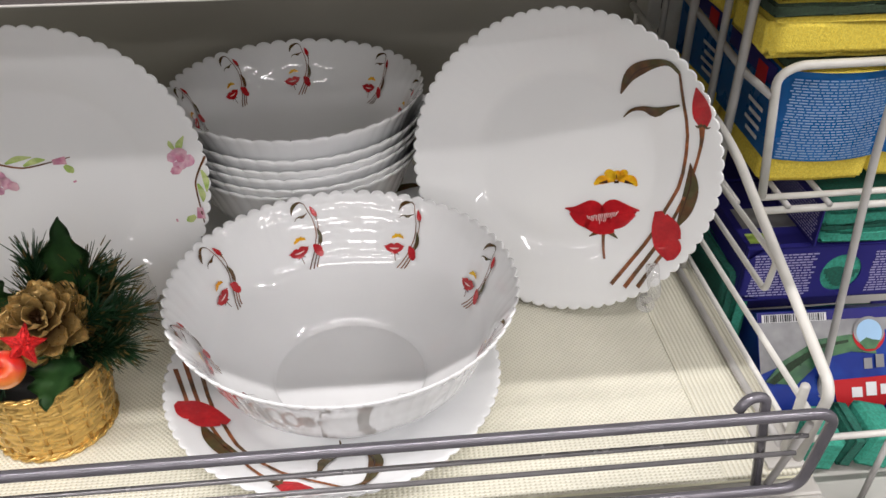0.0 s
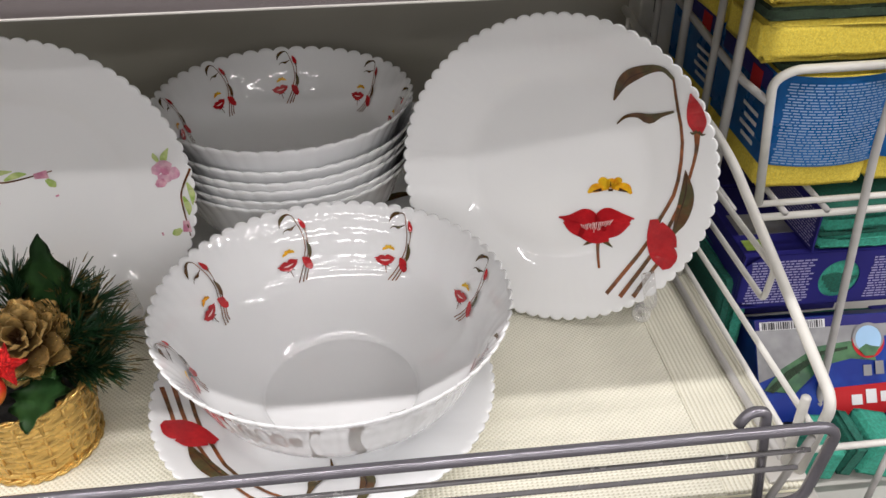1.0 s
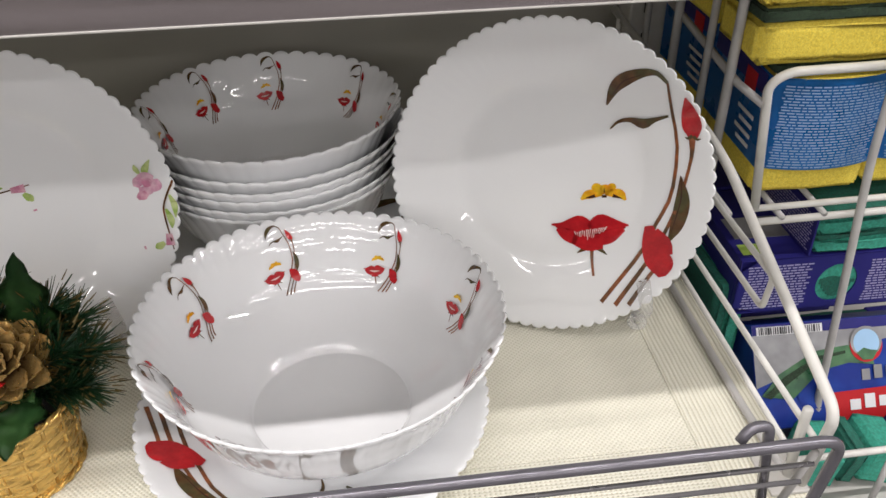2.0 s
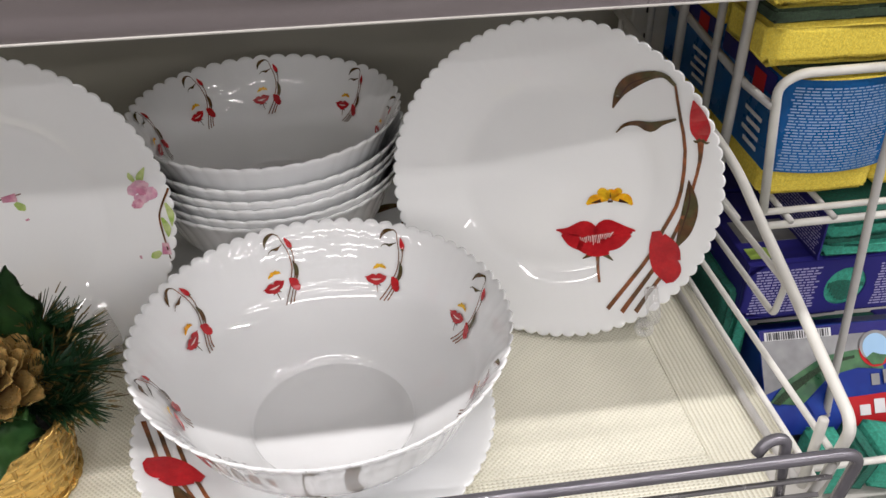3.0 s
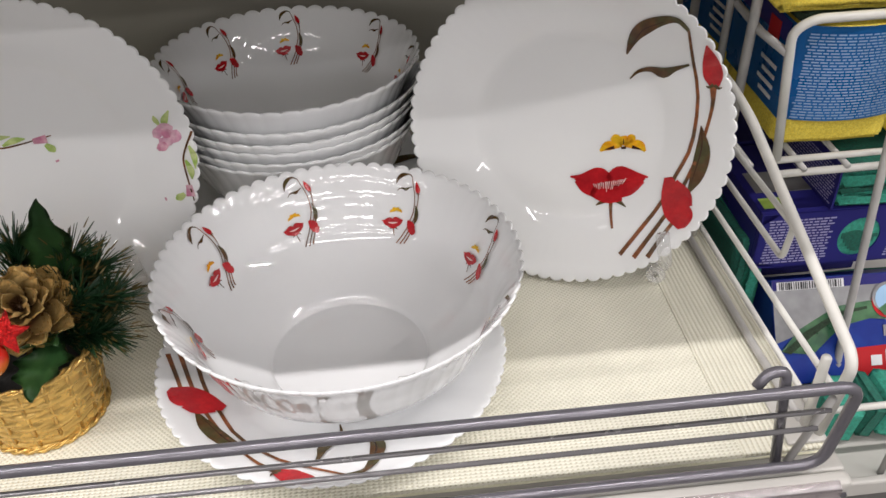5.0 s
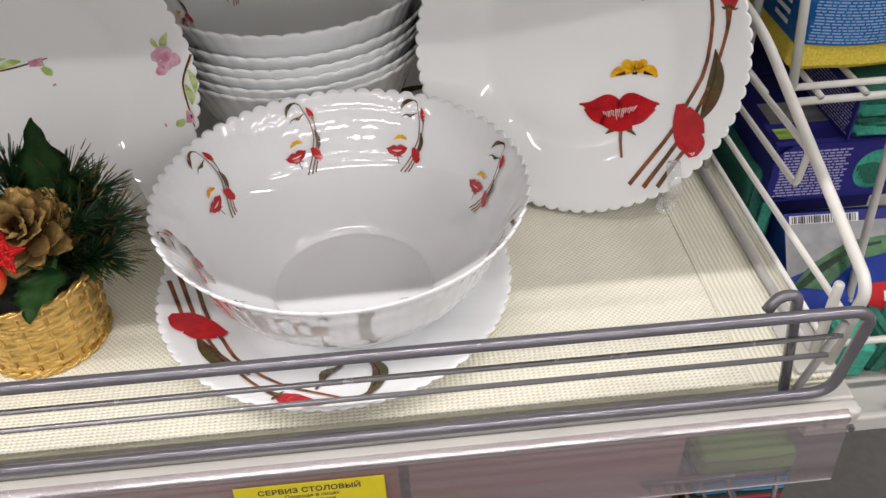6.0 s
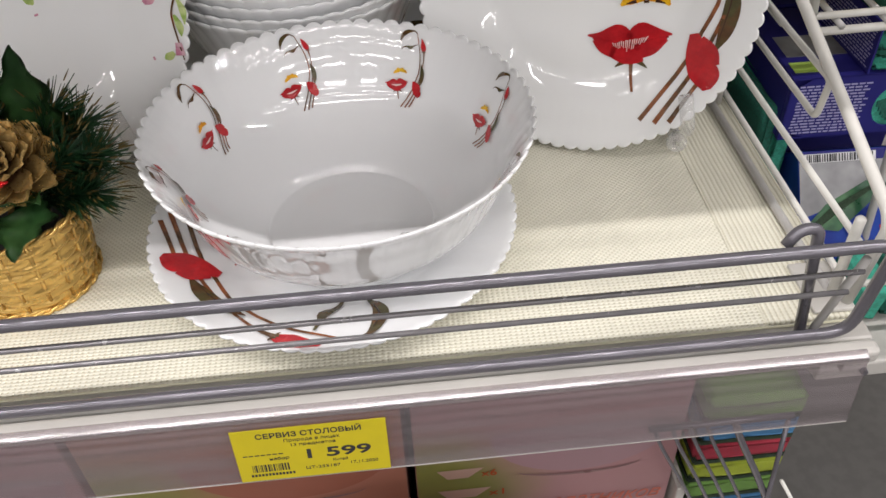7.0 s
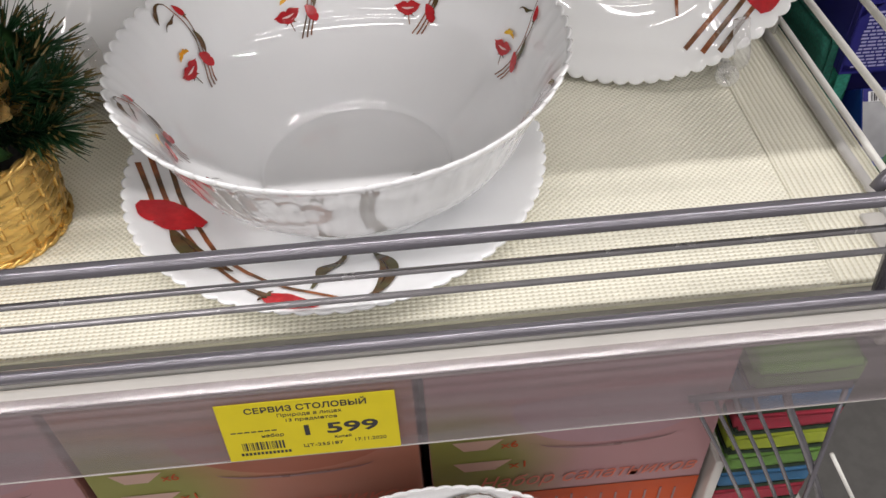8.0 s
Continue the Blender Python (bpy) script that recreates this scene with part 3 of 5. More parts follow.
# ceiling lamps: white trays above the tubes of light
for row_y, watts, across, tilt, xs in LAMP_ROWS:
    for lx in xs:
        ob = thing("ceiling_lamp", lamp_pose(lx, row_y, tilt), "long white tube lamp under the ceiling", "lamp", "ceiling lamps")
        part("housing", rbox(-LAMP_LONG / 2 - 0.02, LAMP_LONG / 2 + 0.02, -0.055, 0.055, 0.005, 0.074, bevel=0.006), LAMPBODY, ob)
        if tilt:
            stem = part("hanger", tube(bmesh.new(), [(0, 0, 0.0), (0, 0, 0.125)], 0.008, 8), LAMPBODY, ob)
            stem.matrix_basis = pose(0, 0, 0.03, -tilt, 0, 0)

# back of the shop rack
single("rack_back_panel", rbox(-2.0, 0.302, BACK_Y, BACK_Y + 0.02, FLOOR_Z, 1.2), BACKGREY, "grey-beige painted metal back panel of the rack", "panel", "structure")
single("rack_back_panel", rbox(0.354, 1.4, BACK_Y, BACK_Y + 0.02, -0.20, 1.2), BACKGREY, "grey-beige painted metal back panel of the rack", "panel", "structure")
up = thing("rack_upright", pose(0.3185, BACK_Y - 0.012, FLOOR_Z), "pale grey slotted steel upright of the shop rack", "post", kind="structure")
part("post", rbox(-0.016, 0.035, -0.02, 0.03, 0, 2.2, bevel=0.002), WIREWHITE, up)
slot_mesh = None
for k in range(18):
    s = part("slot", rbox(-0.003, 0.003, -0.0215, -0.0195, 0.0, 0.03), SLOTDARK, up) if slot_mesh is None else new("slot", slot_mesh)
    slot_mesh, s.parent = s.data, up
    s.location = (0, 0, 0.7 + 0.05 * k)


def metal_shelf(name, z, y0, x0, x1, label):
    ob = thing(name, pose(0, 0, z), label, "shelf")
    part("deck", rbox(x0, x1, y0, BACK_Y - 0.004, -0.0110, -0.0016, bevel=0.002), SHELFWHITE, ob)
    part("stiffener", rbox(x0, x1, y0 + 0.16, y0 + 0.20, -0.032, -0.0112, bevel=0.002), SHELFWHITE, ob)
    part("front_lip", rbox(x0, x1, y0 - 0.0105, y0 + 0.0, -0.0120, -0.0008, bevel=0.0035, segments=3), SHELFWHITE, ob)
    return ob


main = metal_shelf("shelf", 0.0, -0.006, -1.9, 0.2985, "white enamelled metal shop shelf under the tableware")
part("end_bracket", rbox(0.2925, 0.2983, 0.0, 0.45, -0.040, -0.0115, bevel=0.001), SHELFWHITE, main)
upper = metal_shelf("shelf", UP_Z, -0.006, -1.9, 0.302, "white metal shelf above the tableware")
metal_shelf("shelf", UP_Z, 0.170, 0.356, 1.4, "white metal shelf above the cleaning goods")
low = metal_shelf("shelf", LOW_Z, -0.06, -1.9, 0.36, "white metal shelf below holding boxed sets")

single("shelf_liner", rbox(-1.88, 0.2418, 0.0606, 0.455, -0.0016, 0.0, bevel=0.0004, segments=1), LINER, "cream woven anti-slip liner lying on the shelf", "liner")
single("shelf_liner", rbox(-1.88, 0.2418, 0.0070, 0.0605, -0.0016, 0.0003, bevel=0.0004, segments=1), LINER3, "cream slotted anti-slip liner strip along the shelf front", "liner")
single("shelf_liner", rbox(0.2419, 0.2965, 0.0095, 0.455, -0.0016, 0.0008, bevel=0.0004, segments=1), LINER2, "cream ribbed anti-slip liner strip along the shelf end", "liner")


single("liner_edge", tube(bmesh.new(), [(-1.88, 0.0062, 0.0010), (0.2960, 0.0062, 0.0010)], 0.0008, 8), LINEREDGE, "pale yellow folded edge of the shelf liner", "liner", smooth=True)


def price_strip(z, x0, x1, label):
    """Clear curved plastic rail that hangs from the shelf's lip."""
    ob = thing("price_rail", pose(0, -0.0175, z), label, "price rail")
    prof = [(0.0012, 0.0006), (0.0002, 0.0011), (-0.0014, -0.0004), (-0.0030, -0.0012), (-0.0036, -0.0040), (-0.0030, -0.0062), (-0.0042, -0.0090),
            (-0.0036, -0.0125), (-0.0046, -0.0165), (-0.0042, -0.0205), (-0.0052, -0.028), (-0.0064, -0.040), (-0.0076, -0.0525)]
    bm = bmesh.new()
    rows = []
    for y, h in prof:
        rows.append([bm.verts.new((x, y, h)) for x in (x0, x1)])
    for y, h in prof[::-1]:
        rows.append([bm.verts.new((x, y + 0.0013, h)) for x in (x0, x1)])
    n = len(rows)
    for i in range(n):
        a, b = rows[i], rows[(i + 1) % n]
        bm.faces.new((a[0], a[1], b[1], b[0]))
    bm.faces.new([r[0] for r in rows])
    bm.faces.new([r[1] for r in rows][::-1])
    bmesh.ops.recalc_face_normals(bm, faces=bm.faces)
    sheet = part("cover", bm, STRIP, ob, "clear glossy plastic cover")
    sheet.visible_shadow = False
    part("top_bead", tube(bmesh.new(), [(x0, -0.0030, -0.0012), (x1, -0.0030, -0.0012)], 0.0006), STRIP, ob, smooth=True)
    bead = part("bottom_bead", tube(bmesh.new(), [(x0, -0.0071, -0.0531), (x1, -0.0071, -0.0531)], 0.0005), SHELFWHITE, ob, smooth=True)
    bead.visible_shadow = False
    return ob


rail_main = price_strip(0.0, -1.9, 0.2885, "clear plastic price rail along the shelf front")
price_strip(UP_Z, -1.9, 0.2885, "clear plastic price rail along the upper shelf front")


# ---- tableware on the shelf ----
def leaning(c, lean, turn, spin=0.0):
    """A dish standing on edge: c is the middle of its rim."""
    m = pose(*c, lean, 0, turn) @ pose(0, 0, 0, 0, 0, spin)
    return m @ pose(0, 0, -0.0222)


display_plate(leaning((0.1709, 0.2113, 0.1148), 77.2, -23.7), "white scalloped glass plate with red flower print, standing on edge", lambda ob: red_motif(ob, on_plate(0)))


def pinks(ob):
    pink_motif(ob, on_plate(0), 0.85, 0.08)
    pink_motif(ob, on_plate(0), -0.265, 0.05, 95)
    pink_motif(ob, on_plate(140), 0.8, 0.1)


display_plate(leaning((-0.1998, 0.2136, 0.1153), 79.5, 9.0), "white scalloped glass plate with pink rose print, standing on edge", pinks)
display_plate(pose(-0.0016, 0.1155, 0.0006), "white scalloped glass plate lying flat under a salad bowl", lambda ob: red_motif(ob, on_plate(-133)))

bowl = thing("salad_bowl", pose(0.0092, 0.1168, 0.0062) @ Matrix.Diagonal((0.986, 0.986, 1, 1)), "large white scalloped glass bowl with red flowers, standing on plate", "bowl")
part("dish", bowl_mesh(), OPAL, bowl, smooth=True)
for k in range(8):
    red_motif(bowl, on_bowl(246.5 - 45 * k), fine=False)

# nested smaller bowls
STACK = (-0.0255, 0.335)
SMALL = 0.91
small_bowl = None
for k, z in enumerate((0.0005, 0.0085, 0.0160, 0.0240, 0.0320, 0.0480)):
    m = pose(STACK[0] + 0.0012 * math.sin(2.1 * k), STACK[1] + 0.0012 * math.cos(3.3 * k), z + 0.0085, 0, 0, 37 * k) @ Matrix.Diagonal((SMALL, SMALL, SMALL, 1))
    if small_bowl is None:
        small_bowl = thing("small_bowl", m, "white scalloped glass bowl nested in a stack of six", "bowl", "nested bowls")
        part("dish", bowl_mesh(SMALL_N), OPAL, small_bowl, smooth=True)
        last = small_bowl
    else:
        last = copy_thing(small_bowl, pose(0, 0, 0))
        last.matrix_world = m
last.matrix_world = pose(*STACK, 0.0560, -0.8, 0, 0) @ Matrix.Diagonal((SMALL, SMALL, SMALL, 1))
tagged(last, "white scalloped glass bowl with red flower prints, topmost of a stack")
for k, slip in enumerate((-5.0, -3.0, 2.0, -4.0, 0.0, 0.0, 0.0, 0.0)):
    red_motif(last, on_bowl(184.5 + slip - 45 * k, n=SMALL_N), fine=False)
saucer = display_plate(pose(STACK[0] + 0.002, STACK[1] - 0.002, 0.0006), "white scalloped glass plate under the stack of bowls", lambda ob: red_motif(ob, on_plate(-40)))


def plate_stand(m):
    """Clear plastic easel: two feet, a front hook and a back leg."""
    ob = thing("plate_stand", m, "clear plastic easel holding a plate upright", "plate stand", "plate stands")
    for s in (-0.55, 1):
        part("foot", tube(bmesh.new(), [(s * 0.0525, 0.010, 0.0048), (s * 0.046, 0.040, 0.0046), (s * 0.030, 0.085, 0.0046)], 0.0040, 10), ACRYLIC, ob, smooth=True)
        if s < 0:
            continue
        part("hook", tube(bmesh.new(), fillet([(s * 0.050, 0.012, 0.010), (s * 0.056, 0.001, 0.017), (s * 0.060, -0.010, 0.028), (s * 0.054, -0.008, 0.054 if s > 0 else 0.034)], 0.010), [0.0045] * 3 + [0.0050] * 11, 10, flat=0.7), ACRYLIC, ob, smooth=True)
        part("foot_ring", tube(bmesh.new(), [(s * 0.0535 + 0.0048 * math.cos(a), 0.0035, 0.0085 + 0.0052 * math.sin(a)) for a in (2 * math.pi * k / 16 for k in range(16))], 0.0027, 8, closed=True), ACRYLIC, ob, smooth=True)
    part("back_leg", tube(bmesh.new(), fillet([(0, 0.01, 0.006), (0, 0.045, 0.10), (0, 0.085, 0.0045)], 0.01), 0.0036, 10), ACRYLIC, ob, smooth=True)
    return ob


stand = plate_stand(pose(0.188, 0.1930, 0.0008, 0, 0, -23.7))
copy_thing(stand, pose(-0.1990, 0.1990, 0.0003, 0, 0, 9.0))


# ---- festive pot ----
def festive_pot():
    ob = thing("christmas_arrangement", pose(-0.1890, 0.1050, 0.0), "festive pine, gold cone and red apple in gold wicker pot", "decoration")
    H, R0, R1 = 0.0575, 0.0365, 0.0430
    rows, cols = 11, 18
    bm = bmesh.new()
    grid = []
    nu, nv = cols * 8, rows * 6
    for j in range(nv + 1):
        t = j / nv
        ring = []
        for i in range(nu):
            a = 2 * math.pi * i / nu
            row = min(int(t * rows), rows - 1)
            f = t * rows - row
            weave = math.cos(cols / 2 * a + row * math.pi)
            bulge = math.sqrt(max(0.0, 1 - (2 * f - 1) ** 2))
            r = R0 + (R1 - R0) * t + 0.0008 * weave * bulge + 0.0009 * bulge
            zz = H * t + 0.0005 * math.sin(3 * a + row)
            ring.append(bm.verts.new((r * math.cos(a), r * math.sin(a), zz)))
        grid.append(ring)
    for p, q in zip(grid, grid[1:]):
        for i in range(nu):
            bm.faces.new((p[i], p[(i + 1) % nu], q[(i + 1) % nu], q[i]))
    bm.faces.new(grid[0][::-1])
    part("wicker_wall", bm, GOLD, ob, "gold-lacquered woven wicker wall", smooth=True)
    for z, r in ((H, R1 + 0.0008), (0.0022, R0 + 0.0012)):
        bm = bmesh.new()
        for ph in (0, math.pi):
            tube(bm, [((r + 0.0011 * math.cos(14 * a + ph)) * math.cos(a), (r + 0.0011 * math.cos(14 * a + ph)) * math.sin(a), z + 0.0011 * math.sin(14 * a + ph))
                      for a in (2 * math.pi * k / 168 for k in range(168))], 0.0013, 6, closed=True)
        part("braided_rim", bm, GOLD, ob, "twisted gold wicker rim", smooth=True)
    stake = part("wicker_stake", tube(bmesh.new(), [(R0 + 0.0004, 0, 0.002), (R1 + 0.0004, 0, H)], 0.0012, 6), GOLD, ob, smooth=True)
    for k in range(1, cols):
        s = new("wicker_stake", stake.data)
        s.parent = ob
        s.rotation_euler = (0, 0, 2 * math.pi * k / cols)
    bm = bmesh.new()
    bmesh.ops.create_cone(bm, cap_ends=True, segments=48, radius1=R1 - 0.006, radius2=R1 - 0.003, depth=0.01, matrix=Matrix.Translation((0, 0, H - 0.018)))
    part("filling", bm, SOIL, ob, "dark foam filling")

    rnd = random.Random(5)
    # pine sprigs: a stem with needles, gold at the tips
    sprigs = [((0.018, 0.012, 0.052), (0.058, 0.010, 0.080), 190), ((0.016, 0.006, 0.052), (0.056, -0.008, 0.068), 170), ((0.014, 0.016, 0.054), (0.038, 0.022, 0.104), 170),
              ((-0.002, 0.018, 0.054), (0.004, 0.030, 0.108), 150), ((-0.016, 0.014, 0.054), (-0.050, 0.016, 0.094), 120), ((-0.02, 0.0, 0.052), (-0.06, -0.012, 0.066), 120),
              ((0.012, 0.018, 0.054), (0.050, 0.026, 0.092), 170), ((-0.012, -0.012, 0.054), (-0.024, -0.040, 0.064), 100), ((0.010, 0.010, 0.052), (0.044, 0.004, 0.086), 150)]
    for base, tip, count in sprigs:
        a, b = Vector(base), Vector(tip)
        ax = (b - a).normalized()
        sprig = part("pine_sprig", tube(bmesh.new(), [a, (a + b) / 2 + Vector((0, 0, 0.002)), b], [0.0011, 0.001, 0.0006], 6), NEEDLE, ob, "dark green artificial pine sprig")
        for nm, mt, lo, hi in (("needle_tuft", NEEDLE, 0.0, 0.72), ("tip_tuft", NEEDLETIP, 0.72, 1.0)):
            r2 = random.Random(count + int(1000 * b.x))
            bm = bmesh.new()
            for k in range(int(count * 1.7)):
                f = r2.random()
                p = a.lerp(b, 0.1 + 0.9 * f)
                side = Vector((r2.gauss(0, 1), r2.gauss(0, 1), r2.gauss(0, 1)))
                side = (side - ax * side.dot(ax)).normalized()
                d = (ax * r2.uniform(0.55, 1.2) + side * r2.uniform(0.35, 0.8)).normalized()
                ln = r2.uniform(0.018, 0.030)
                sag = Vector((0, 0, -0.004)) * r2.random()
                gold = r2.random() < 0.34
                if nm == "tip_tuft" and not gold:
                    continue
                hi2 = 1.0 if (nm == "needle_tuft" and not gold) else hi
                w = d.cross(Vector((r2.random(), r2.random(), r2.random()))).normalized() * 0.00048
                pts = [p + d * ln * q + sag * q * q for q in (lo, (lo + hi2) / 2, hi2)]
                v = [bm.verts.new(q + w * s * (1.0 if i < 2 else 0.35)) for i, q in enumerate(pts) for s in (-1, 1)]
                u = [bm.verts.new(q + w.cross(d) * s * (1.0 if i < 2 else 0.35)) for i, q in enumerate(pts) for s in (-1, 1)]
                for g in (v, u):
                    bm.faces.new((g[0], g[1], g[3], g[2]))
                    bm.faces.new((g[2], g[3], g[5], g[4]))
            tagged(part(nm, bm, mt, sprig, "stiff gold-tipped needles" if nm == "tip_tuft" else ""), kind="stuff")

    # gold cone, opened like a flower, tipped towards the front
    cone = thing("pine_cone", pose(0.002, -0.0085, 0.086, 48, 0, 6), "", "")
    cone.parent = ob
    cone.matrix_basis = pose(0.0150, -0.0080, 0.0905, 36, 0, 8)
    cone["label"] = "gold-sprayed open pine cone with glitter"
    core = part("core", tube(bmesh.new(), [(0, 0, -0.014), (0, 0, 0.0), (0, 0, 0.010)], [0.009, 0.008, 0.003], 12), GOLDCONE, cone, smooth=True)

    def scale_mesh(seed):
        """A broad woody scale with a ragged, upturned lip."""
        r4 = random.Random(seed)
        bm = bmesh.new()
        g = []
        for i in range(8):
            t = i / 7
            w = 0.0022 + 0.0048 * math.sin(min(1.0, t * 1.1) * math.pi * 0.60) - (0.0022 if i == 7 else 0)
            g.append([(t * (1 - 0.16 * s * s) * 0.0200 + (r4.uniform(-0.0008, 0.0008) if i == 7 else 0), s * w, 0.0036 * t * t + 0.0026 * s * s * t + (r4.uniform(-0.0009, 0.0009) if i > 5 else 0))
                      for s in (-1, -0.66, -0.33, 0, 0.33, 0.66, 1)])
        top = [[bm.verts.new((x, y, z + 0.0005 + 0.0006 * (i > 5))) for x, y, z in r] for i, r in enumerate(g)]
        bot = [[bm.verts.new((x, y, z - 0.0006)) for x, y, z in r] for r in g]
        for q, fl in ((top, False), (bot, True)):
            for a, b in zip(q, q[1:]):
                for j in range(6):
                    f = (a[j], b[j], b[j + 1], a[j + 1])
                    bm.faces.new(f[::-1] if fl else f)
        for j in range(6):
            bm.faces.new((top[7][j], bot[7][j], bot[7][j + 1], top[7][j + 1]))
        for i in range(7):
            bm.faces.new((top[i][0], bot[i][0], bot[i + 1][0], top[i + 1][0]))
            bm.faces.new((top[i][6], top[i + 1][6], bot[i + 1][6], bot[i][6]))
        bmesh.ops.recalc_face_normals(bm, faces=bm.faces)
        return bm

    kinds = []
    for k in range(36):
        t = k / 35
        ang = k * 2.39996
        if k < 5:
            ob2 = part("scale", scale_mesh(k), GOLDCONE, cone)
            kinds.append(ob2.data)
        else:
            ob2 = new("scale", kinds[k % 5])
        ob2.parent = cone
        s = 0.55 + 0.80 * (1 - t) ** 0.8
        ob2.matrix_basis = (pose(0, 0, -0.014 + 0.026 * t, 0, 0, math.degrees(ang)) @ pose(0.0040 * (1 - t) + 0.0012, 0, 0, rnd.uniform(-14, 14), -(-6 + 58 * t ** 1.3) + rnd.uniform(-13, 13), rnd.uniform(-12, 12))
                            @ Matrix.Diagonal((s, s * rnd.uniform(0.85, 1.15), s, 1)))
    bm = bmesh.new()
    for k in range(520):
        t = rnd.random()
        a, r = rnd.uniform(0, 6.28), 0.010 + 0.017 * math.sqrt(rnd.random())
        v = Vector((r * math.cos(a), r * math.sin(a), 0.0125 - 0.38 * r + rnd.uniform(-0.003, 0.003)))
        bmesh.ops.create_icosphere(bm, subdivisions=1, radius=rnd.uniform(0.00018, 0.0004), matrix=Matrix.Translation(v))
    tagged(part("glitter", bm, GLITTER, cone, "gold glitter grains"), kind="stuff")

    # five-pointed glitter star
    bm = bmesh.new()
    rim = []
    for k in range(10):
        r = 0.0135 if k % 2 == 0 else 0.0062
        a = math.pi / 2 + k * math.pi / 5
        rim.append((r * math.cos(a), r * math.sin(a)))
    front, back = bm.verts.new((0, 0, 0.0042)), bm.verts.new((0, 0, -0.0042))
    vs = [bm.verts.new((x, y, 0)) for x, y in rim]
    for k in range(10):
        bm.faces.new((front, vs[k], vs[(k + 1) % 10]))
        bm.faces.new((back, vs[(k + 1) % 10], vs[k]))
    bmesh.ops.subdivide_edges(bm, edges=bm.edges[:], cuts=3, use_grid_fill=True)
    for v in bm.verts:
        v.co += Vector((rnd.uniform(-1, 1), rnd.uniform(-1, 1), rnd.uniform(-1, 1))) * 0.0003
    star = part("star", bm, REDGLITTER, ob, "red glittered five-pointed star")
    star.matrix_basis = pose(0.0150, -0.0385, 0.0985, 50, 14, 10)

    # lacquered apple
    bm = bmesh.new()
    bmesh.ops.create_uvsphere(bm, u_segments=40, v_segments=28, radius=0.0115)
    for v in bm.verts:
        rr = math.hypot(v.co.x, v.co.y) / 0.0122
        v.co.z *= 0.94
        if v.co.z > 0:
            v.co.z -= 0.0042 * math.exp(-(rr / 0.30) ** 2)
        else:
            v.co.z += 0.0024 * math.exp(-(rr / 0.26) ** 2)
    apple = part("apple", bm, APPLE, ob, "glossy red and orange lacquered apple", smooth=True)
    apple.matrix_basis = pose(0.0030, -0.0440, 0.0855, 40, 0, 0)
    st = part("stalk", tube(bmesh.new(), [(0, 0, 0.007), (0.0008, 0, 0.013)], 0.0005, 6), STEMBROWN, apple)

    def leaf(m, ln, wd, label):
        """A holly-like cloth leaf with a folded midrib and wavy edge."""
        bm = bmesh.new()
        rows_ = []
        for i in range(21):
            t = i / 20
            w = wd * (math.sin(math.pi * t ** 0.75) * 0.5) * (1 + 0.24 * math.sin(t * 22)) + 0.0004
            rows_.append([bm.verts.new((s * w, ln * t, 0.004 * abs(s) + 0.010 * math.sin(t * 2.2) * t + 0.0012 * math.sin(8 * t + 4 * s))) for s in (-1, -0.5, 0, 0.5, 1)])
        for a, b in zip(rows_, rows_[1:]):
            for j in range(4):
                bm.faces.new((a[j], a[j + 1], b[j + 1], b[j]))
        bmesh.ops.solidify(bm, geom=bm.faces[:], thickness=0.0005)
        o = part("holly_leaf", bm, LEAFGREEN, ob, label, smooth=True)
        o.matrix_basis = m

    leaf(pose(0.0300, 0.0160, 0.080, 76, 0, -2), 0.066, 0.031, "upright dark green cloth leaf")
    leaf(pose(0.0300, -0.0180, 0.0740, -30, 10, 168), 0.040, 0.032, "dark green cloth leaf hanging over the pot rim")
    leaf(pose(0.012, -0.014, 0.070, 0, -10, -128), 0.030, 0.020, "dark green cloth leaf under the cone")
    leaf(pose(-0.020, 0.012, 0.070, 60, 0, 50), 0.044, 0.026, "dark green cloth leaf behind the cone")
    return ob


festive_pot()

# ---- wire fence on the shelf front ----
fence = thing("shelf_fence", pose(0, 0, 0), "grey coated wire fence along the shelf front", "wire fence")
TOPY, TOPZ, BOTY, BOTZ = -0.0160, 0.0808, -0.0062, 0.0068
XR = 0.2800
part("outer_rod", tube(bmesh.new(), fillet([(-1.85, TOPY, TOPZ), (XR, TOPY, TOPZ), (XR, BOTY, BOTZ - 0.0005), (-1.85, BOTY, BOTZ - 0.0005)], 0.014, 7), 0.0034, 12), WIREGREY, fence, "thick grey rod bent round at the end", smooth=True)


def fence_at(z, dy=0.0):
    f = (z - BOTZ) / (TOPZ - BOTZ)
    return BOTY + (TOPY - BOTY) * f + dy, z


for z, xr in ((0.0610, 0.2690), (0.0445, 0.2665)):
    y, z = fence_at(z)
    rod("thin_rod", [(-1.84, y, z), (xr, y, z)], 0.00155, WIRESTEEL, fence)
for hx in (0.2435, -0.35):
    rod("hook", [(hx + 0.0120, BOTY + 0.0050, BOTZ - 0.004), (hx - 0.0020, TOPY + 0.0068, TOPZ - 0.004), (hx - 0.0024, TOPY + 0.0085, TOPZ + 0.0075), (hx - 0.0125, TOPY + 0.0085, TOPZ + 0.0075), (hx - 0.0180, TOPY + 0.0070, TOPZ - 0.001)],
        0.0031, WIREGREY, fence, bend=0.010, label="thick grey hooked upright")
rod("end_upright", [(0.2610, BOTY + 0.004, BOTZ - 0.004), (0.2690, TOPY + 0.004, TOPZ - 0.012)], 0.0023, WIREBASKET, fence, label="pale upright near the end")

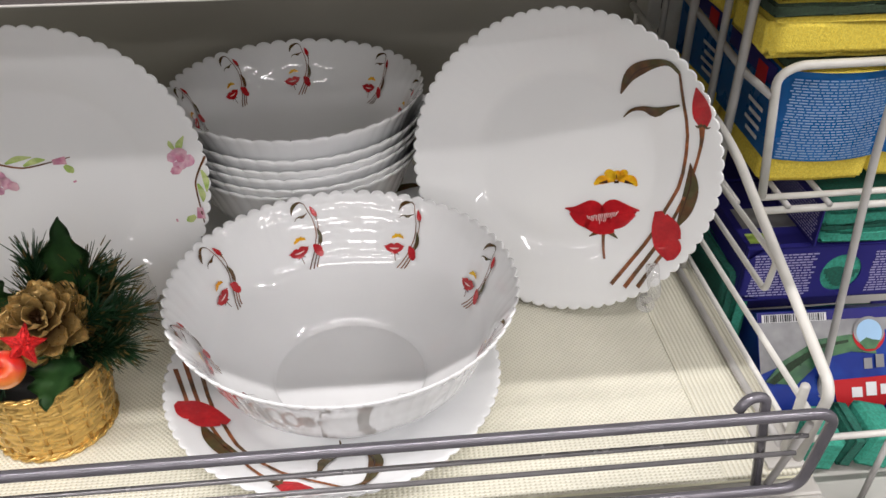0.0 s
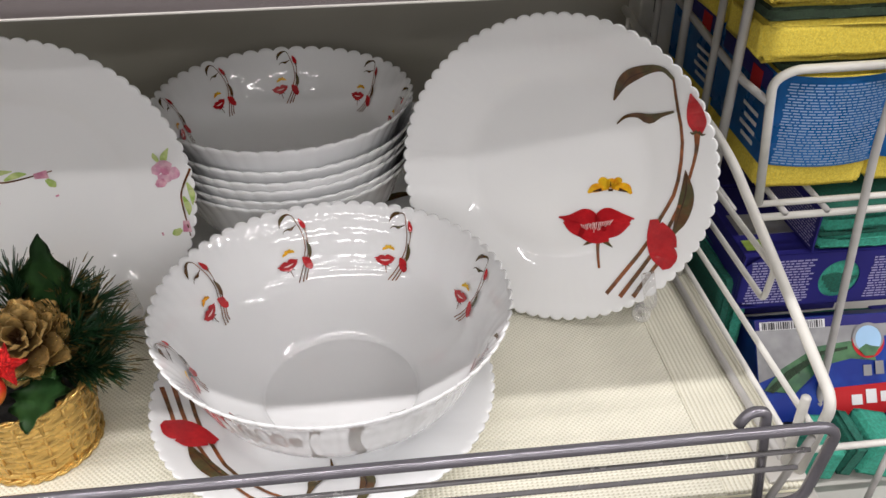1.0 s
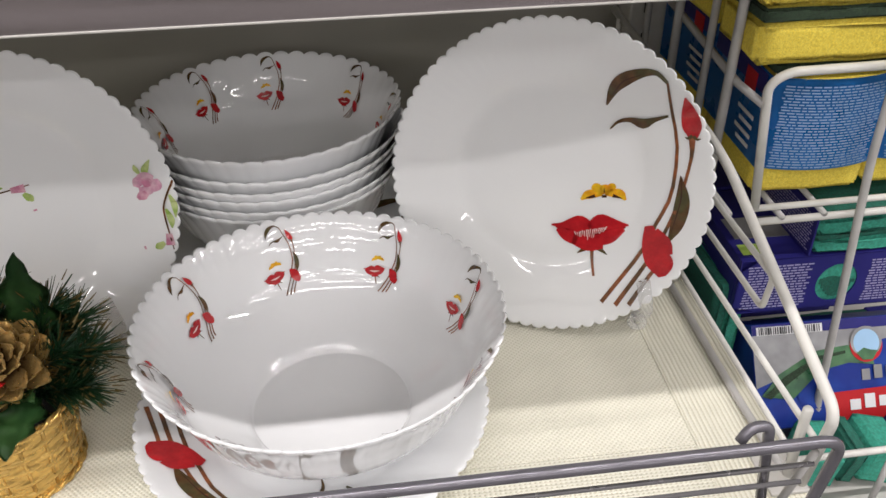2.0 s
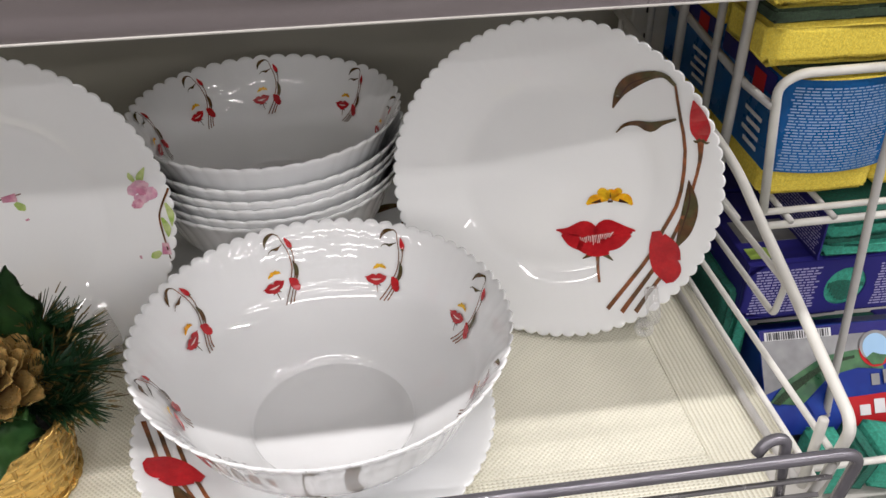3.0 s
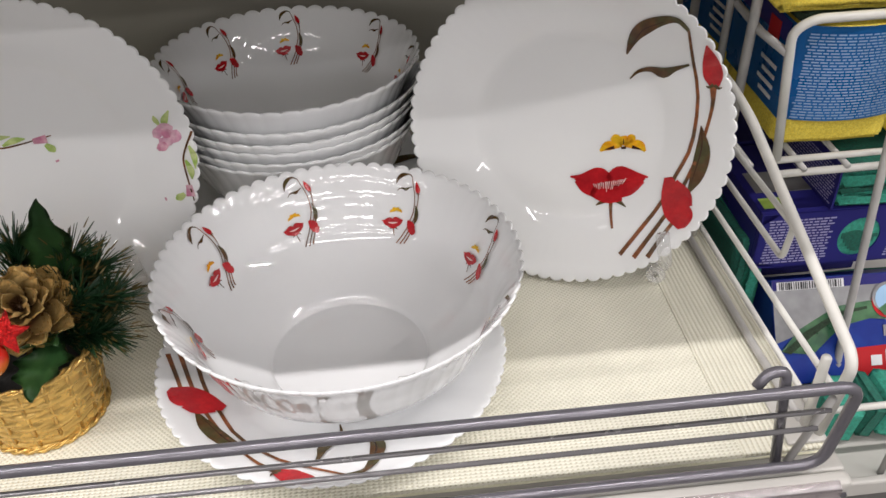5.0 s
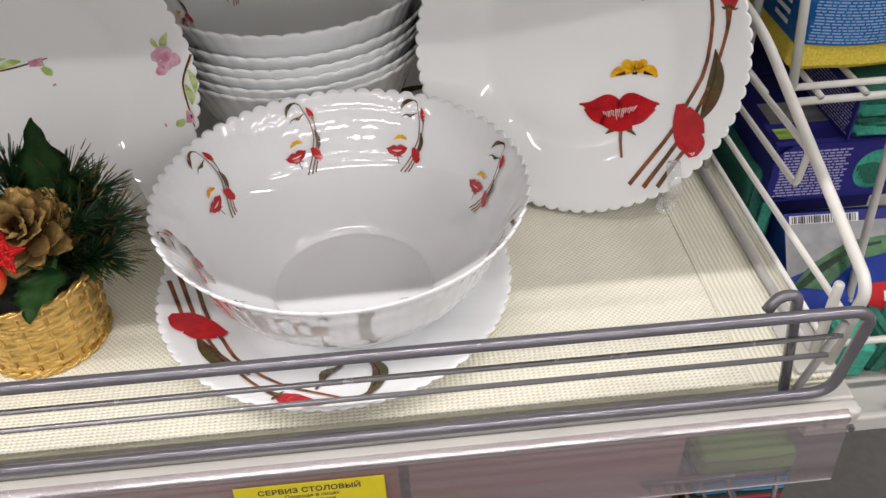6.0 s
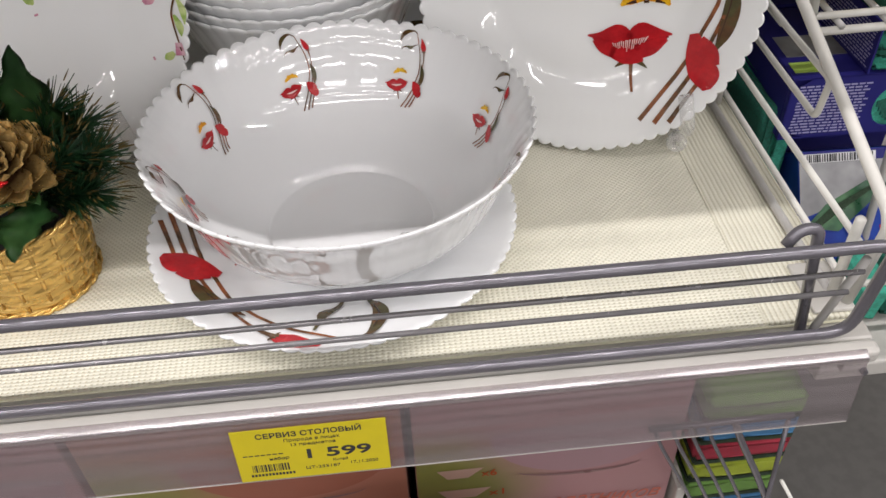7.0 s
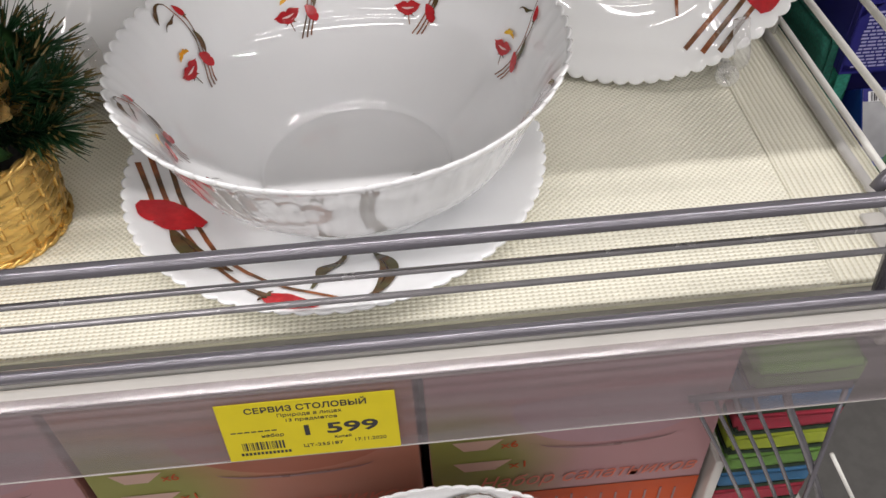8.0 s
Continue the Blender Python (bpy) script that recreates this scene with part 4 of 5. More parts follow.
# ---- white wire divider at the shelf end ----
div = thing("wire_divider", pose(0, 0, 0), "white coated wire divider at the end of the shelf", "wire divider")
DX = 0.2915
rod("frame_wire", [(DX, 0.455, 0.150), (DX, 0.215, 0.1375), (DX, 0.182, 0.1315), (DX, 0.0150, 0.0735), (DX, 0.0100, 0.066), (DX, 0.0185, 0.0020)], 0.0034, WIREWHITE, div, bend=0.012, label="thick outer wire, sloping to the front")
rod("cross_wire", [(DX - 0.001, 0.455, 0.0995), (DX - 0.001, 0.099, 0.1010), (DX - 0.001, 0.1030, 0.0735), (DX - 0.001, 0.455, 0.0745)], 0.0021, WIREWHITE, div, bend=0.005, label="thin wire bent back on itself")
rod("cross_wire", [(DX - 0.001, 0.455, 0.0405), (DX - 0.001, 0.0190, 0.0430)], 0.0021, WIREWHITE, div)
rod("cross_wire", [(0.2955, 0.455, 0.0065), (0.2950, 0.0200, 0.0065)], 0.0021, WIREWHITE, div)
rod("base_wire", [(0.2815, 0.455, 0.0042), (0.2830, 0.0900, 0.0042), (0.2850, 0.0280, 0.0042)], 0.0028, WIREBASKET, div, bend=0.01)
rod("upright_wire", [(DX - 0.003, 0.4300, 0.0020), (DX - 0.003, 0.4300, 0.150)], 0.0026, WIREWHITE, div)
rod("upright_wire", [(DX - 0.003, 0.2300, 0.0020), (DX - 0.003, 0.2300, 0.138)], 0.0026, WIREWHITE, div)
bm = bmesh.new()
tube(bm, [(0.2862, 0.0258, 0.0010), (0.2862, 0.0258, 0.0600), (0.2862, 0.0258, 0.0612)], [0.0030, 0.0030, 0.0022], 14)
part("peg", bm, WIREWHITE, div, "short white end peg", smooth=True)
bm = rbox(0.270, 0.2950, 0.012, 0.052, 0.0012, 0.0040, bevel=0.001)
part("foot_plate", bm, SHELFWHITE, div, "flat white fixing plate")
bm = bmesh.new()
bmesh.ops.create_cone(bm, cap_ends=True, segments=16, radius1=0.0022, radius2=0.0018, depth=0.0012, matrix=Matrix.Translation((0.279, 0.040, 0.0045)))
part("screw", bm, SLOTDARK, div, "dark screw head")


# ---- price tag ----
def lettering(name, body, width, height, material, parent, at, shear=0.0, label="", depth=0.00008, bold=0.0):
    """Text as a mesh, fitted to a width, standing in the parent's XY plane; at is its lower left corner."""
    cu = bpy.data.curves.new(name, "FONT")
    cu.body, cu.shear, cu.extrude, cu.resolution_u, cu.offset = body, shear, depth, 3, bold
    tmp = bpy.data.objects.new(name, cu)
    scene.collection.objects.link(tmp)
    me = bpy.data.meshes.new_from_object(tmp.evaluated_get(bpy.context.evaluated_depsgraph_get()))
    bpy.data.objects.remove(tmp)
    co = np.array([v.co for v in me.vertices])
    lo, hi = co.min(0), co.max(0)
    sx, sy = width / (hi[0] - lo[0]), height / (hi[1] - lo[1])
    for v in me.vertices:
        v.co = ((v.co.x - lo[0]) * sx + at[0], (v.co.y - lo[1]) * sy + at[1], v.co.z + at[2])
    me.materials.clear()
    me.materials.append(material)
    ob = new(name, me)
    ob.parent = parent
    if label:
        ob["label"] = label
    return ob


TAGW, TAGH = 0.0830, 0.0415
tag = thing("price_tag", pose(-0.0610, -0.0280, -0.0478, 84.5, 0, 0), "yellow paper price tag tucked into the clear price rail", "price tag")
part("paper", rbox(0, TAGW, 0, TAGH, -0.0003, 0.0, bevel=0.0), TAGYELLOW, tag)
lettering("heading", "СЕРВИЗ СТОЛОВЫЙ", 0.0565, 0.0052, INK, tag, (0.0130, 0.0342, 0.0001), label="bold dark heading", bold=0.018)
lettering("line", "Природа в лицах", 0.0300, 0.0031, INK, tag, (0.0275, 0.0296, 0.0001))
lettering("line", "13 предметов", 0.0240, 0.0028, INK, tag, (0.0310, 0.0258, 0.0001))
lettering("price", "1 599", 0.0350, 0.0078, INK, tag, (0.0385, 0.0150, 0.0001), label="large dark price figures", bold=0.022)
lettering("line", "набор", 0.0105, 0.0030, INK, tag, (0.0180, 0.0158, 0.0001))
lettering("line", "Китай", 0.0080, 0.0022, INK, tag, (0.0520, 0.0110, 0.0001))
lettering("line", "ЦТ-255187", 0.0190, 0.0028, INK, tag, (0.0365, 0.0058, 0.0001))
lettering("line", "17.11.2020", 0.0150, 0.0024, INK, tag, (0.0615, 0.0072, 0.0001))
bm = bmesh.new()
for k in range(7):
    box(bm, 0.004 + 0.0032 * k, 0.0065 + 0.0032 * k, 0.0208, 0.0216, 0.00002, 0.0001)
part("fine_print", bm, INK, tag)
bm = bmesh.new()
r3 = random.Random(3)
x = 0.0075
while x < 0.0275:
    w = r3.choice((0.0003, 0.0003, 0.0006, 0.0009))
    box(bm, x, x + w, 0.0072, 0.0132, 0.00002, 0.0001)
    x += w + r3.choice((0.0003, 0.0004, 0.0007))
tagged(part("barcode", bm, INK, tag), kind="stuff")
bm = bmesh.new()
for k in range(13):
    box(bm, 0.0060 + 0.0019 * k, 0.0073 + 0.0019 * k, 0.0036, 0.0056, 0.00002, 0.0001)
tagged(part("barcode_digits", bm, INK, tag), kind="stuff")


# ---- the neighbouring rack with cleaning goods ----
def text_rows(x0, x1, z0, z1, rows, seed, fill=0.62, bow=None):
    """Unreadable print: rows of short plain bars facing the front, in the plane y = 0."""
    rr = random.Random(seed)
    verts, faces = [], []
    h = (z1 - z0) / rows
    for r in range(rows):
        x = x0 + rr.uniform(0, 0.002)
        while x < x1 - 0.003:
            w = min(rr.uniform(0.0018, 0.0062), x1 - x)
            n = len(verts)
            for xx, zz in ((x, z0 + r * h), (x + w, z0 + r * h), (x + w, z0 + (r + fill) * h), (x, z0 + (r + fill) * h)):
                verts.append((xx, bow(xx) if bow else 0.0, zz))
            faces.append((n, n + 1, n + 2, n + 3))
            x += w + rr.uniform(0.0007, 0.0014)
    me = bpy.data.meshes.new("small_print")
    me.from_pydata(verts, [], faces)
    return me


def mesh_part(name, me, material, parent, label="", loc=(0, 0, 0)):
    me.materials.append(material)
    ob = new(name, me)
    ob.parent = parent
    ob.location = loc
    if label:
        ob["label"] = label
    return ob


def soft_box(x0, x1, y0, y1, z0, z1, seed, amount=0.0012, bevel=0.004):
    bm = rbox(x0, x1, y0, y1, z0, z1)
    bmesh.ops.subdivide_edges(bm, edges=bm.edges[:], cuts=7, use_grid_fill=True)
    bmesh.ops.bevel(bm, geom=[e for e in bm.edges if len(e.link_faces) == 2 and e.calc_face_angle() > 1], offset=bevel, segments=2, affect="EDGES")
    for v in bm.verts:
        n = noise.noise_vector(v.co * 38 + Vector((seed, 0, 0)))
        v.co += n * amount
    return bm


def sponge_pack(m, seed, sleeve=True, front_print=True, wide=0.098, tall=0.043, deep=0.066, label="yellow foam sponges with dark green pads in blue sleeve"):
    """A pack seen from its front: two sponges, pads between, and a printed sleeve that bulges."""
    ob = thing("sponge_pack", m, label, "sponges", "sponge packs")
    d = deep
    top = 2 * tall + 0.0165
    part("sponge", soft_box(0, wide, 0, d, 0, tall, seed), SPONGEYELLOW, ob, smooth=True)
    part("scouring_pad", soft_box(0.0005, wide - 0.0005, 0.001, d - 0.001, tall - 0.0005, tall + 0.0085, seed + 3, 0.0008, 0.002), SCOURGREEN, ob, smooth=True)
    part("sponge", soft_box(0, wide, 0, d, tall + 0.008, top - 0.0085, seed + 5), SPONGEYELLOW, ob, smooth=True)
    part("scouring_pad", soft_box(0.0005, wide - 0.0005, 0.001, d - 0.001, top - 0.009, top - 0.001, seed + 7, 0.0008, 0.002), SCOURGREEN, ob, smooth=True)
    if sleeve:
        def bow(x):
            t = (x + 0.002) / (wide + 0.004) * 2 - 1
            return -0.0095 * (1 - t * t) - 0.0012
        bm = bmesh.new()
        z0, z1 = 0.024, 0.094
        ring = [(x, bow(x)) for x in np.linspace(-0.002, wide + 0.002, 15)] + [(wide + 0.002, d + 0.002), (-0.002, d + 0.002)]
        lo = [bm.verts.new((x, y, z0)) for x, y in ring]
        hi = [bm.verts.new((x, y, z1)) for x, y in ring]
        for i in range(len(ring)):
            j = (i + 1) % len(ring)
            bm.faces.new((lo[i], lo[j], hi[j], hi[i]))
        bmesh.ops.solidify(bm, geom=bm.faces[:], thickness=0.0006)
        sl = part("sleeve", bm, SLEEVEBLUE, ob, "glossy blue printed card sleeve")
        if front_print:
            mesh_part("small_print", text_rows(0.005, wide - 0.004, z0 + 0.002, z1 - 0.004, 29, seed, fill=0.44, bow=lambda x: bow(x) - 0.0009), PRINTPALEBLUE, sl)
        bm = bmesh.new()
        box(bm, -0.0034, -0.0031, 0.004, d - 0.006, z1 - 0.016, z1 - 0.001)
        part("sleeve_band", bm, CARDNAVY, sl)
        bm = bmesh.new()
        box(bm, -0.0037, -0.0034, 0.018, 0.036, z1 - 0.022, z1 - 0.006)
        part("sleeve_badge", bm, CARDRED, sl)
        bm = bmesh.new()
        for k in range(4):
            box(bm, -0.0037, -0.0033, 0.012, 0.034 + 0.005 * (k % 2), z0 + 0.008 + 0.0075 * k, z0 + 0.011 + 0.0075 * k)
        part("sleeve_text", bm, CARDWHITE, sl)
    return ob


BZ = 0.0905
sponge_pack(pose(0.3270, 0.2120, BZ, 0, 0, -1.5), 1, wide=0.084, deep=0.100)
sponge_pack(pose(0.4165, 0.2140, BZ, 0, 0, 1), 2, wide=0.077, deep=0.100)
sponge_pack(pose(0.3350, 0.3280, BZ, 0, 0, 1), 11, wide=0.077, deep=0.100)
sponge_pack(pose(0.4180, 0.3280, BZ, 0, 0, -1), 12, wide=0.077, deep=0.100)
sponge_pack(pose(0.3065, 0.2060, BZ + 0.1035, 0, 0, -1.0), 3, sleeve=False, wide=0.112, tall=0.030, label="yellow foam sponges with dark green pads, loose on top")
sponge_pack(pose(0.4230, 0.2100, BZ + 0.1035, 0, 0, 2), 4, wide=0.077, deep=0.100)
sponge_pack(pose(0.3120, 0.2860, BZ + 0.1035, 0, 0, 1.5), 21, wide=0.077, deep=0.090)
sponge_pack(pose(0.3370, 0.3880, BZ + 0.1035, 0, 0, -2), 22, wide=0.077, deep=0.066)

# hanging wire basket
bk = thing("wire_basket", pose(0, 0, 0), "pale coated wire basket full of sponge packs", "basket")
FX0, FX1, FY, FZ0, FZ1 = 0.3165, 0.560, 0.2000, 0.0855, 0.1925
rod("front_loop", [(FX0 + 0.010, FY, FZ0 + 0.001), (FX0 - 0.001, FY - 0.001, FZ1 - 0.008), (FX0 + 0.012, FY - 0.001, FZ1), (FX1, FY - 0.001, FZ1 + 0.002), (FX1, FY, FZ0)], 0.0033, WIREWHITE, bk, bend=0.012, label="thick rounded front wire")
rod("front_wire", [(FX0 + 0.007, FY, FZ0), (FX1, FY, FZ0 + 0.002)], 0.0026, WIREWHITE, bk)
rod("front_wire", [(FX0 + 0.010, FY - 0.004, FZ0 - 0.0095), (FX1, FY - 0.004, FZ0 - 0.0075)], 0.0030, WIREWHITE, bk)
for fx in (0.3460, 0.3790, 0.4700, 0.5030):
    rod("floor_wire", [(fx, FY - 0.0070, FZ0 - 0.0052), (fx, 0.46, FZ0 + 0.0010)], 0.0023, WIREBASKET, bk)
for k, yy in enumerate((0.232, 0.272, 0.335, 0.400)):
    rod("side_wire", [(0.3030, yy, FZ0 - 0.004), (0.3030, yy - 0.004, 0.34)], 0.0030 if k % 2 else 0.0036, WIREBASKET, bk)
rod("side_rail", [(0.3150, 0.1990, 0.1700), (0.3075, 0.225, 0.1745), (0.3065, 0.46, 0.1965)], 0.0030, WIREBASKET, bk)
rod("side_rail", [(0.3065, 0.198, FZ0 - 0.002), (0.3065, 0.46, FZ0 + 0.002)], 0.0028, WIREBASKET, bk)
rod("front_strut", [(0.3980, 0.1900, 0.260), (0.3980, 0.1870, 0.128), (0.3985, 0.1600, -0.090), (0.3990, 0.1490, -0.118)], 0.0032, WIREBASKET, bk, bend=0.02, label="slanting strut down to the tray")

# tray of the neighbouring rack
TRAY = -0.122
tr = thing("rack_tray", pose(0, 0, 0), "pale grey metal tray of the neighbouring rack", "tray")
part("deck", rbox(0.330, 0.90, 0.0710, BACK_Y - 0.003, TRAY - 0.014, TRAY, bevel=0.002), SHELFWHITE, tr)
part("front_lip", rbox(0.330, 0.90, 0.0640, 0.0708, TRAY - 0.012, TRAY + 0.004, bevel=0.002), SHELFWHITE, tr)
bm = bmesh.new()
bmesh.ops.create_cone(bm, cap_ends=True, segments=14, radius1=0.003, radius2=0.0024, depth=0.004, matrix=pose(0.3640, 0.0625, TRAY - 0.004, 90, 0, 0))
part("rivet", bm, WIREGREY, tr)
lowf = thing("tray_rail", pose(0, 0, 0), "white wire guard standing on the tray", "wire guard")
rod("top_wire", [(0.318, 0.0735, -0.0440), (0.60, 0.0735, -0.0420)], 0.0026, WIREWHITE, lowf)
for gx in (0.402, 0.50):
    rod("post_wire", [(gx, 0.0740, -0.0440), (gx - 0.004, 0.0735, TRAY)], 0.0024, WIREBASKET, lowf)


def navy_carton(m, w, d, h, seed):
    """Dark blue carton with a round window onto the teal pad inside."""
    ob = thing("scourer_carton", m, "dark blue carton with a round window showing a teal pad", "carton")
    bm = bmesh.new()
    cx, cz, r = 0.0835, h * 0.47, 0.0185
    outer = [(0, 0), (w, 0), (w, h), (0, h)]
    ring = [(cx + r * 0.92 * math.cos(a), cz + r * math.sin(a)) for a in (2 * math.pi * k / 32 for k in range(32))]
    ro = [bm.verts.new((x, 0, z)) for x, z in ring]
    ri = [bm.verts.new((x, 0.004, z)) for x, z in ring]
    sq = []
    for k in range(32):
        a = 2 * math.pi * k / 32
        dx, dz = math.cos(a), math.sin(a)
        s = min(((w - cx) if dx > 0 else cx) / max(abs(dx), 1e-6), ((h - cz) if dz > 0 else cz) / max(abs(dz), 1e-6))
        sq.append(bm.verts.new((cx + dx * s, 0, cz + dz * s)))
    for k in range(32):
        j = (k + 1) % 32
        bm.faces.new((ro[k], ro[j], sq[j], sq[k]))
        bm.faces.new((ro[j], ro[k], ri[k], ri[j]))
    part("front_panel", bm, CARDNAVY, ob)
    part("carton", rbox(0, w, 0.0046, d, 0, h, bevel=0.001), CARDNAVY, ob)
    part("flap", rbox(0, w, 0.0, 0.0045, h - 0.0012, h), CARDNAVY, ob)
    part("flap", rbox(0, w, 0.0, 0.0045, 0.0, 0.0012), CARDNAVY, ob)
    part("flap", rbox(0, 0.0012, 0, 0.0045, 0.0012, h - 0.0012), CARDNAVY, ob)
    part("pad", soft_box(cx - 0.020, cx + 0.020, 0.0012, 0.0044, cz - 0.020, cz + 0.020, seed, 0.0006, 0.0008), TEAL, ob, "teal pad behind the window", smooth=True)
    bm = bmesh.new()
    for k in range(11):
        t = k / 10
        box(bm, cx - 0.014 + 0.026 * t, cx - 0.0105 + 0.026 * t, 0.0002, 0.0011, cz - 0.001 - 0.013 * math.sin(math.pi * t), cz + 0.004 + 0.002 * math.sin(5 * t))
    part("window_cut", bm, TEALDARK, ob, "dark torn slit in the pad")
    mesh_part("small_print", text_rows(0.006, 0.060, 0.005, h - 0.005, 16, seed, 0.5), PRINTLILAC, ob, loc=(0, -0.0004, 0))
    mesh_part("small_print", text_rows(0.108, w - 0.004, 0.005, h - 0.006, 16, seed + 1, 0.5), PRINTLILAC, ob, loc=(0, -0.0004, 0))
    bm = bmesh.new()
    box(bm, 0.004, 0.022, 0.008, 0.022, h + 0.0001, h + 0.0004)
    part("green_label", bm, LIME, ob, "small green label on the top")
    bm = bmesh.new()
    box(bm, 0.006, 0.062, 0.030, 0.060, h + 0.0001, h + 0.0004)
    part("grey_label", bm, CARDGREY, ob, "grey printed panel on the top")
    return ob


navy_carton(pose(0.3300, 0.2050, -0.0195, 0, 0, -1.0), 0.165, 0.105, 0.053, 31)


def teal_pack(m, w, d, h, seed, label, end_print=False):
    ob = thing("scourer_pack", m, label, "scourers", "teal scourer packs")
    n = 2
    for k in range(n):
        z0 = h * k / n
        part("foam", soft_box(0, w, 0, d, z0, z0 + h / n * 0.72, seed + k, 0.0016, 0.004), TEAL, ob, smooth=True)
        part("pad", soft_box(0.001, w - 0.001, 0.001, d - 0.001, z0 + h / n * 0.68, z0 + h / n * 0.99, seed + 9 + k, 0.001, 0.002), TEALDARK, ob, smooth=True)
    part("wrapper", rbox(w * 0.78, w + 0.001, -0.0012, d + 0.001, -0.0004, h + 0.0008, bevel=0.002), CARDNAVY, ob, "dark blue wrapper end")
    mesh_part("small_print", text_rows(w * 0.81, w - 0.003, 0.004, h - 0.004, 9, seed, 0.4), PRINTLILAC, ob, loc=(0, -0.0018, 0))
    if end_print:
        part("end_wrapper", rbox(-0.0022, -0.0006, 0.001, d, -0.0002, h + 0.0006), CARDNAVY, ob, "dark blue wrapper end with fine print")
        fine = mesh_part("small_print", text_rows(0.004, d - 0.004, 0.003, h - 0.003, 13, seed + 4, 0.45), PRINTLILAC, ob)
        fine.matrix_basis = pose(-0.0026, d, 0, 0, 0, -90)
    return ob


teal_pack(pose(0.3850, 0.2030, 0.0345, 0, 0, 1), 0.130, 0.085, 0.038, 41, "teal foam scourers with a dark blue wrapper on a carton", True)


def printed_carton():
    """Big printed carton leaning back on the tray; its face shows blue, silver, green and a red band."""
    w, h, d = 0.210, 0.086, 0.055
    lean = 37
    m = pose(0.3480, 0.2020, -0.0305, -lean, 0, -1.5)
    ob = thing("scourer_carton", m, "blue, silver and red printed carton leaning back on teal scourers", "carton")
    part("carton", rbox(0, w, 0, d, -h, 0, bevel=0.0012), CARDBLUE, ob)

    def flat(name, pts, material, lift, label=""):
        bm = bmesh.new()
        bm.faces.new([bm.verts.new((x, -lift, z)) for x, z in pts])
        return part(name, bm, material, ob, label)

    flat("silver_panel", [(0.0006, -0.0007), (w - 0.001, -0.0007), (w - 0.001, -0.0080), (0.105, -0.0200), (0.055, -0.0330), (0.0006, -0.0520)], CARDGREY, 0.0006, "silver printed panel")
    flat("navy_edge", [(0.0006, -0.0004), (0.120, -0.0004), (0.120, -0.0088), (0.0006, -0.0088)], CARDNAVY, 0.0010)
    flat("green_print", [(0.004, -0.0584), (0.020, -0.0416), (0.052, -0.0248), (0.080, -0.0219), (0.100, -0.0277), (0.102, -0.0394), (0.080, -0.0365), (0.056, -0.0409), (0.030, -0.0628)], CARDDKGREEN, 0.0012, "dark green printed scourer")
    flat("green_shade", [(0.006, -0.0590), (0.024, -0.0440), (0.054, -0.0290), (0.078, -0.0262), (0.078, -0.0285), (0.056, -0.0320), (0.030, -0.0480), (0.012, -0.0610)], SCOURGREEN, 0.0015, "dark printed outline")
    flat("blue_print", [(0.034, -0.0599), (0.058, -0.0438), (0.084, -0.0409), (0.098, -0.0482), (0.092, -0.0613), (0.060, -0.0715), (0.040, -0.0715)], CARDBLUE, 0.0012, "deep blue printed shape")
    flat("barcode_panel", [(0.004, -0.0022), (0.060, -0.0022), (0.060, -0.0091), (0.004, -0.0091)], CARDWHITE, 0.0014, "white barcode panel")
    bm = bmesh.new()
    rr = random.Random(8)
    x = 0.006
    while x < 0.058:
        ww = rr.choice((0.0006, 0.001, 0.0016))
        box(bm, x, x + ww, -0.0019, -0.0016, -0.0086, -0.0027)
        x += ww + rr.choice((0.0006, 0.001, 0.0013))
    tagged(part("barcode", bm, INK, ob), kind="stuff")
    flat("red_band", [(0.062, -0.0599), (w - 0.0005, -0.0540), (w - 0.0005, -0.0847), (0.066, -0.0856)], CARDRED, 0.0014, "red band")
    # emblem: red ring round a small landscape
    cx, cz, r = 0.0960, -0.0230, 0.0140
    circle = [(2 * math.pi * k / 28) for k in range(28)]
    flat("emblem_ring", [(cx + r * math.cos(a), cz + r * math.sin(a)) for a in circle], CARDRED, 0.0018)
    flat("emblem_rim", [(cx + r * 0.97 * math.cos(a), cz + 0.003 + r * 0.9 * math.sin(a)) for a in circle], CARDGREY, 0.0021)
    flat("emblem_sky", [(cx + r * 0.80 * math.cos(a), cz + 0.002 + r * 0.80 * math.sin(a)) for a in circle], SKYBLUE, 0.0024)
    flat("emblem_hill", [(cx - r * 0.66, cz - 0.006), (cx - r * 0.2, cz - 0.002), (cx + r * 0.2, cz - 0.004), (cx + r * 0.66, cz - 0.005), (cx + r * 0.3, cz - 0.012), (cx - r * 0.3, cz - 0.012)], CARDDKGREEN, 0.0027)
    # plain bars for the brand words
    for k in range(6):
        part("brand_bar", rbox(0.090 + 0.0105 * k, 0.097 + 0.0105 * k, -0.0022, -0.0018, -0.0515 + 0.0008 * k, -0.0425 + 0.0008 * k + 0.002 * (k % 2)), CARDGREY, ob, "plain silver bar")
        part("brand_bar", rbox(0.078 + 0.0125 * k, 0.087 + 0.0125 * k, -0.0022, -0.0018, -0.0750 + 0.0008 * k, -0.0665 + 0.0008 * k + 0.003 * (k % 2)), CARDWHITE, ob, "plain white bar on the red band")
    flat("brand_mark", [(0.134, -0.0796), (0.142, -0.0759), (0.146, -0.0796), (0.140, -0.0821)], LIME, 0.0021)
    return ob


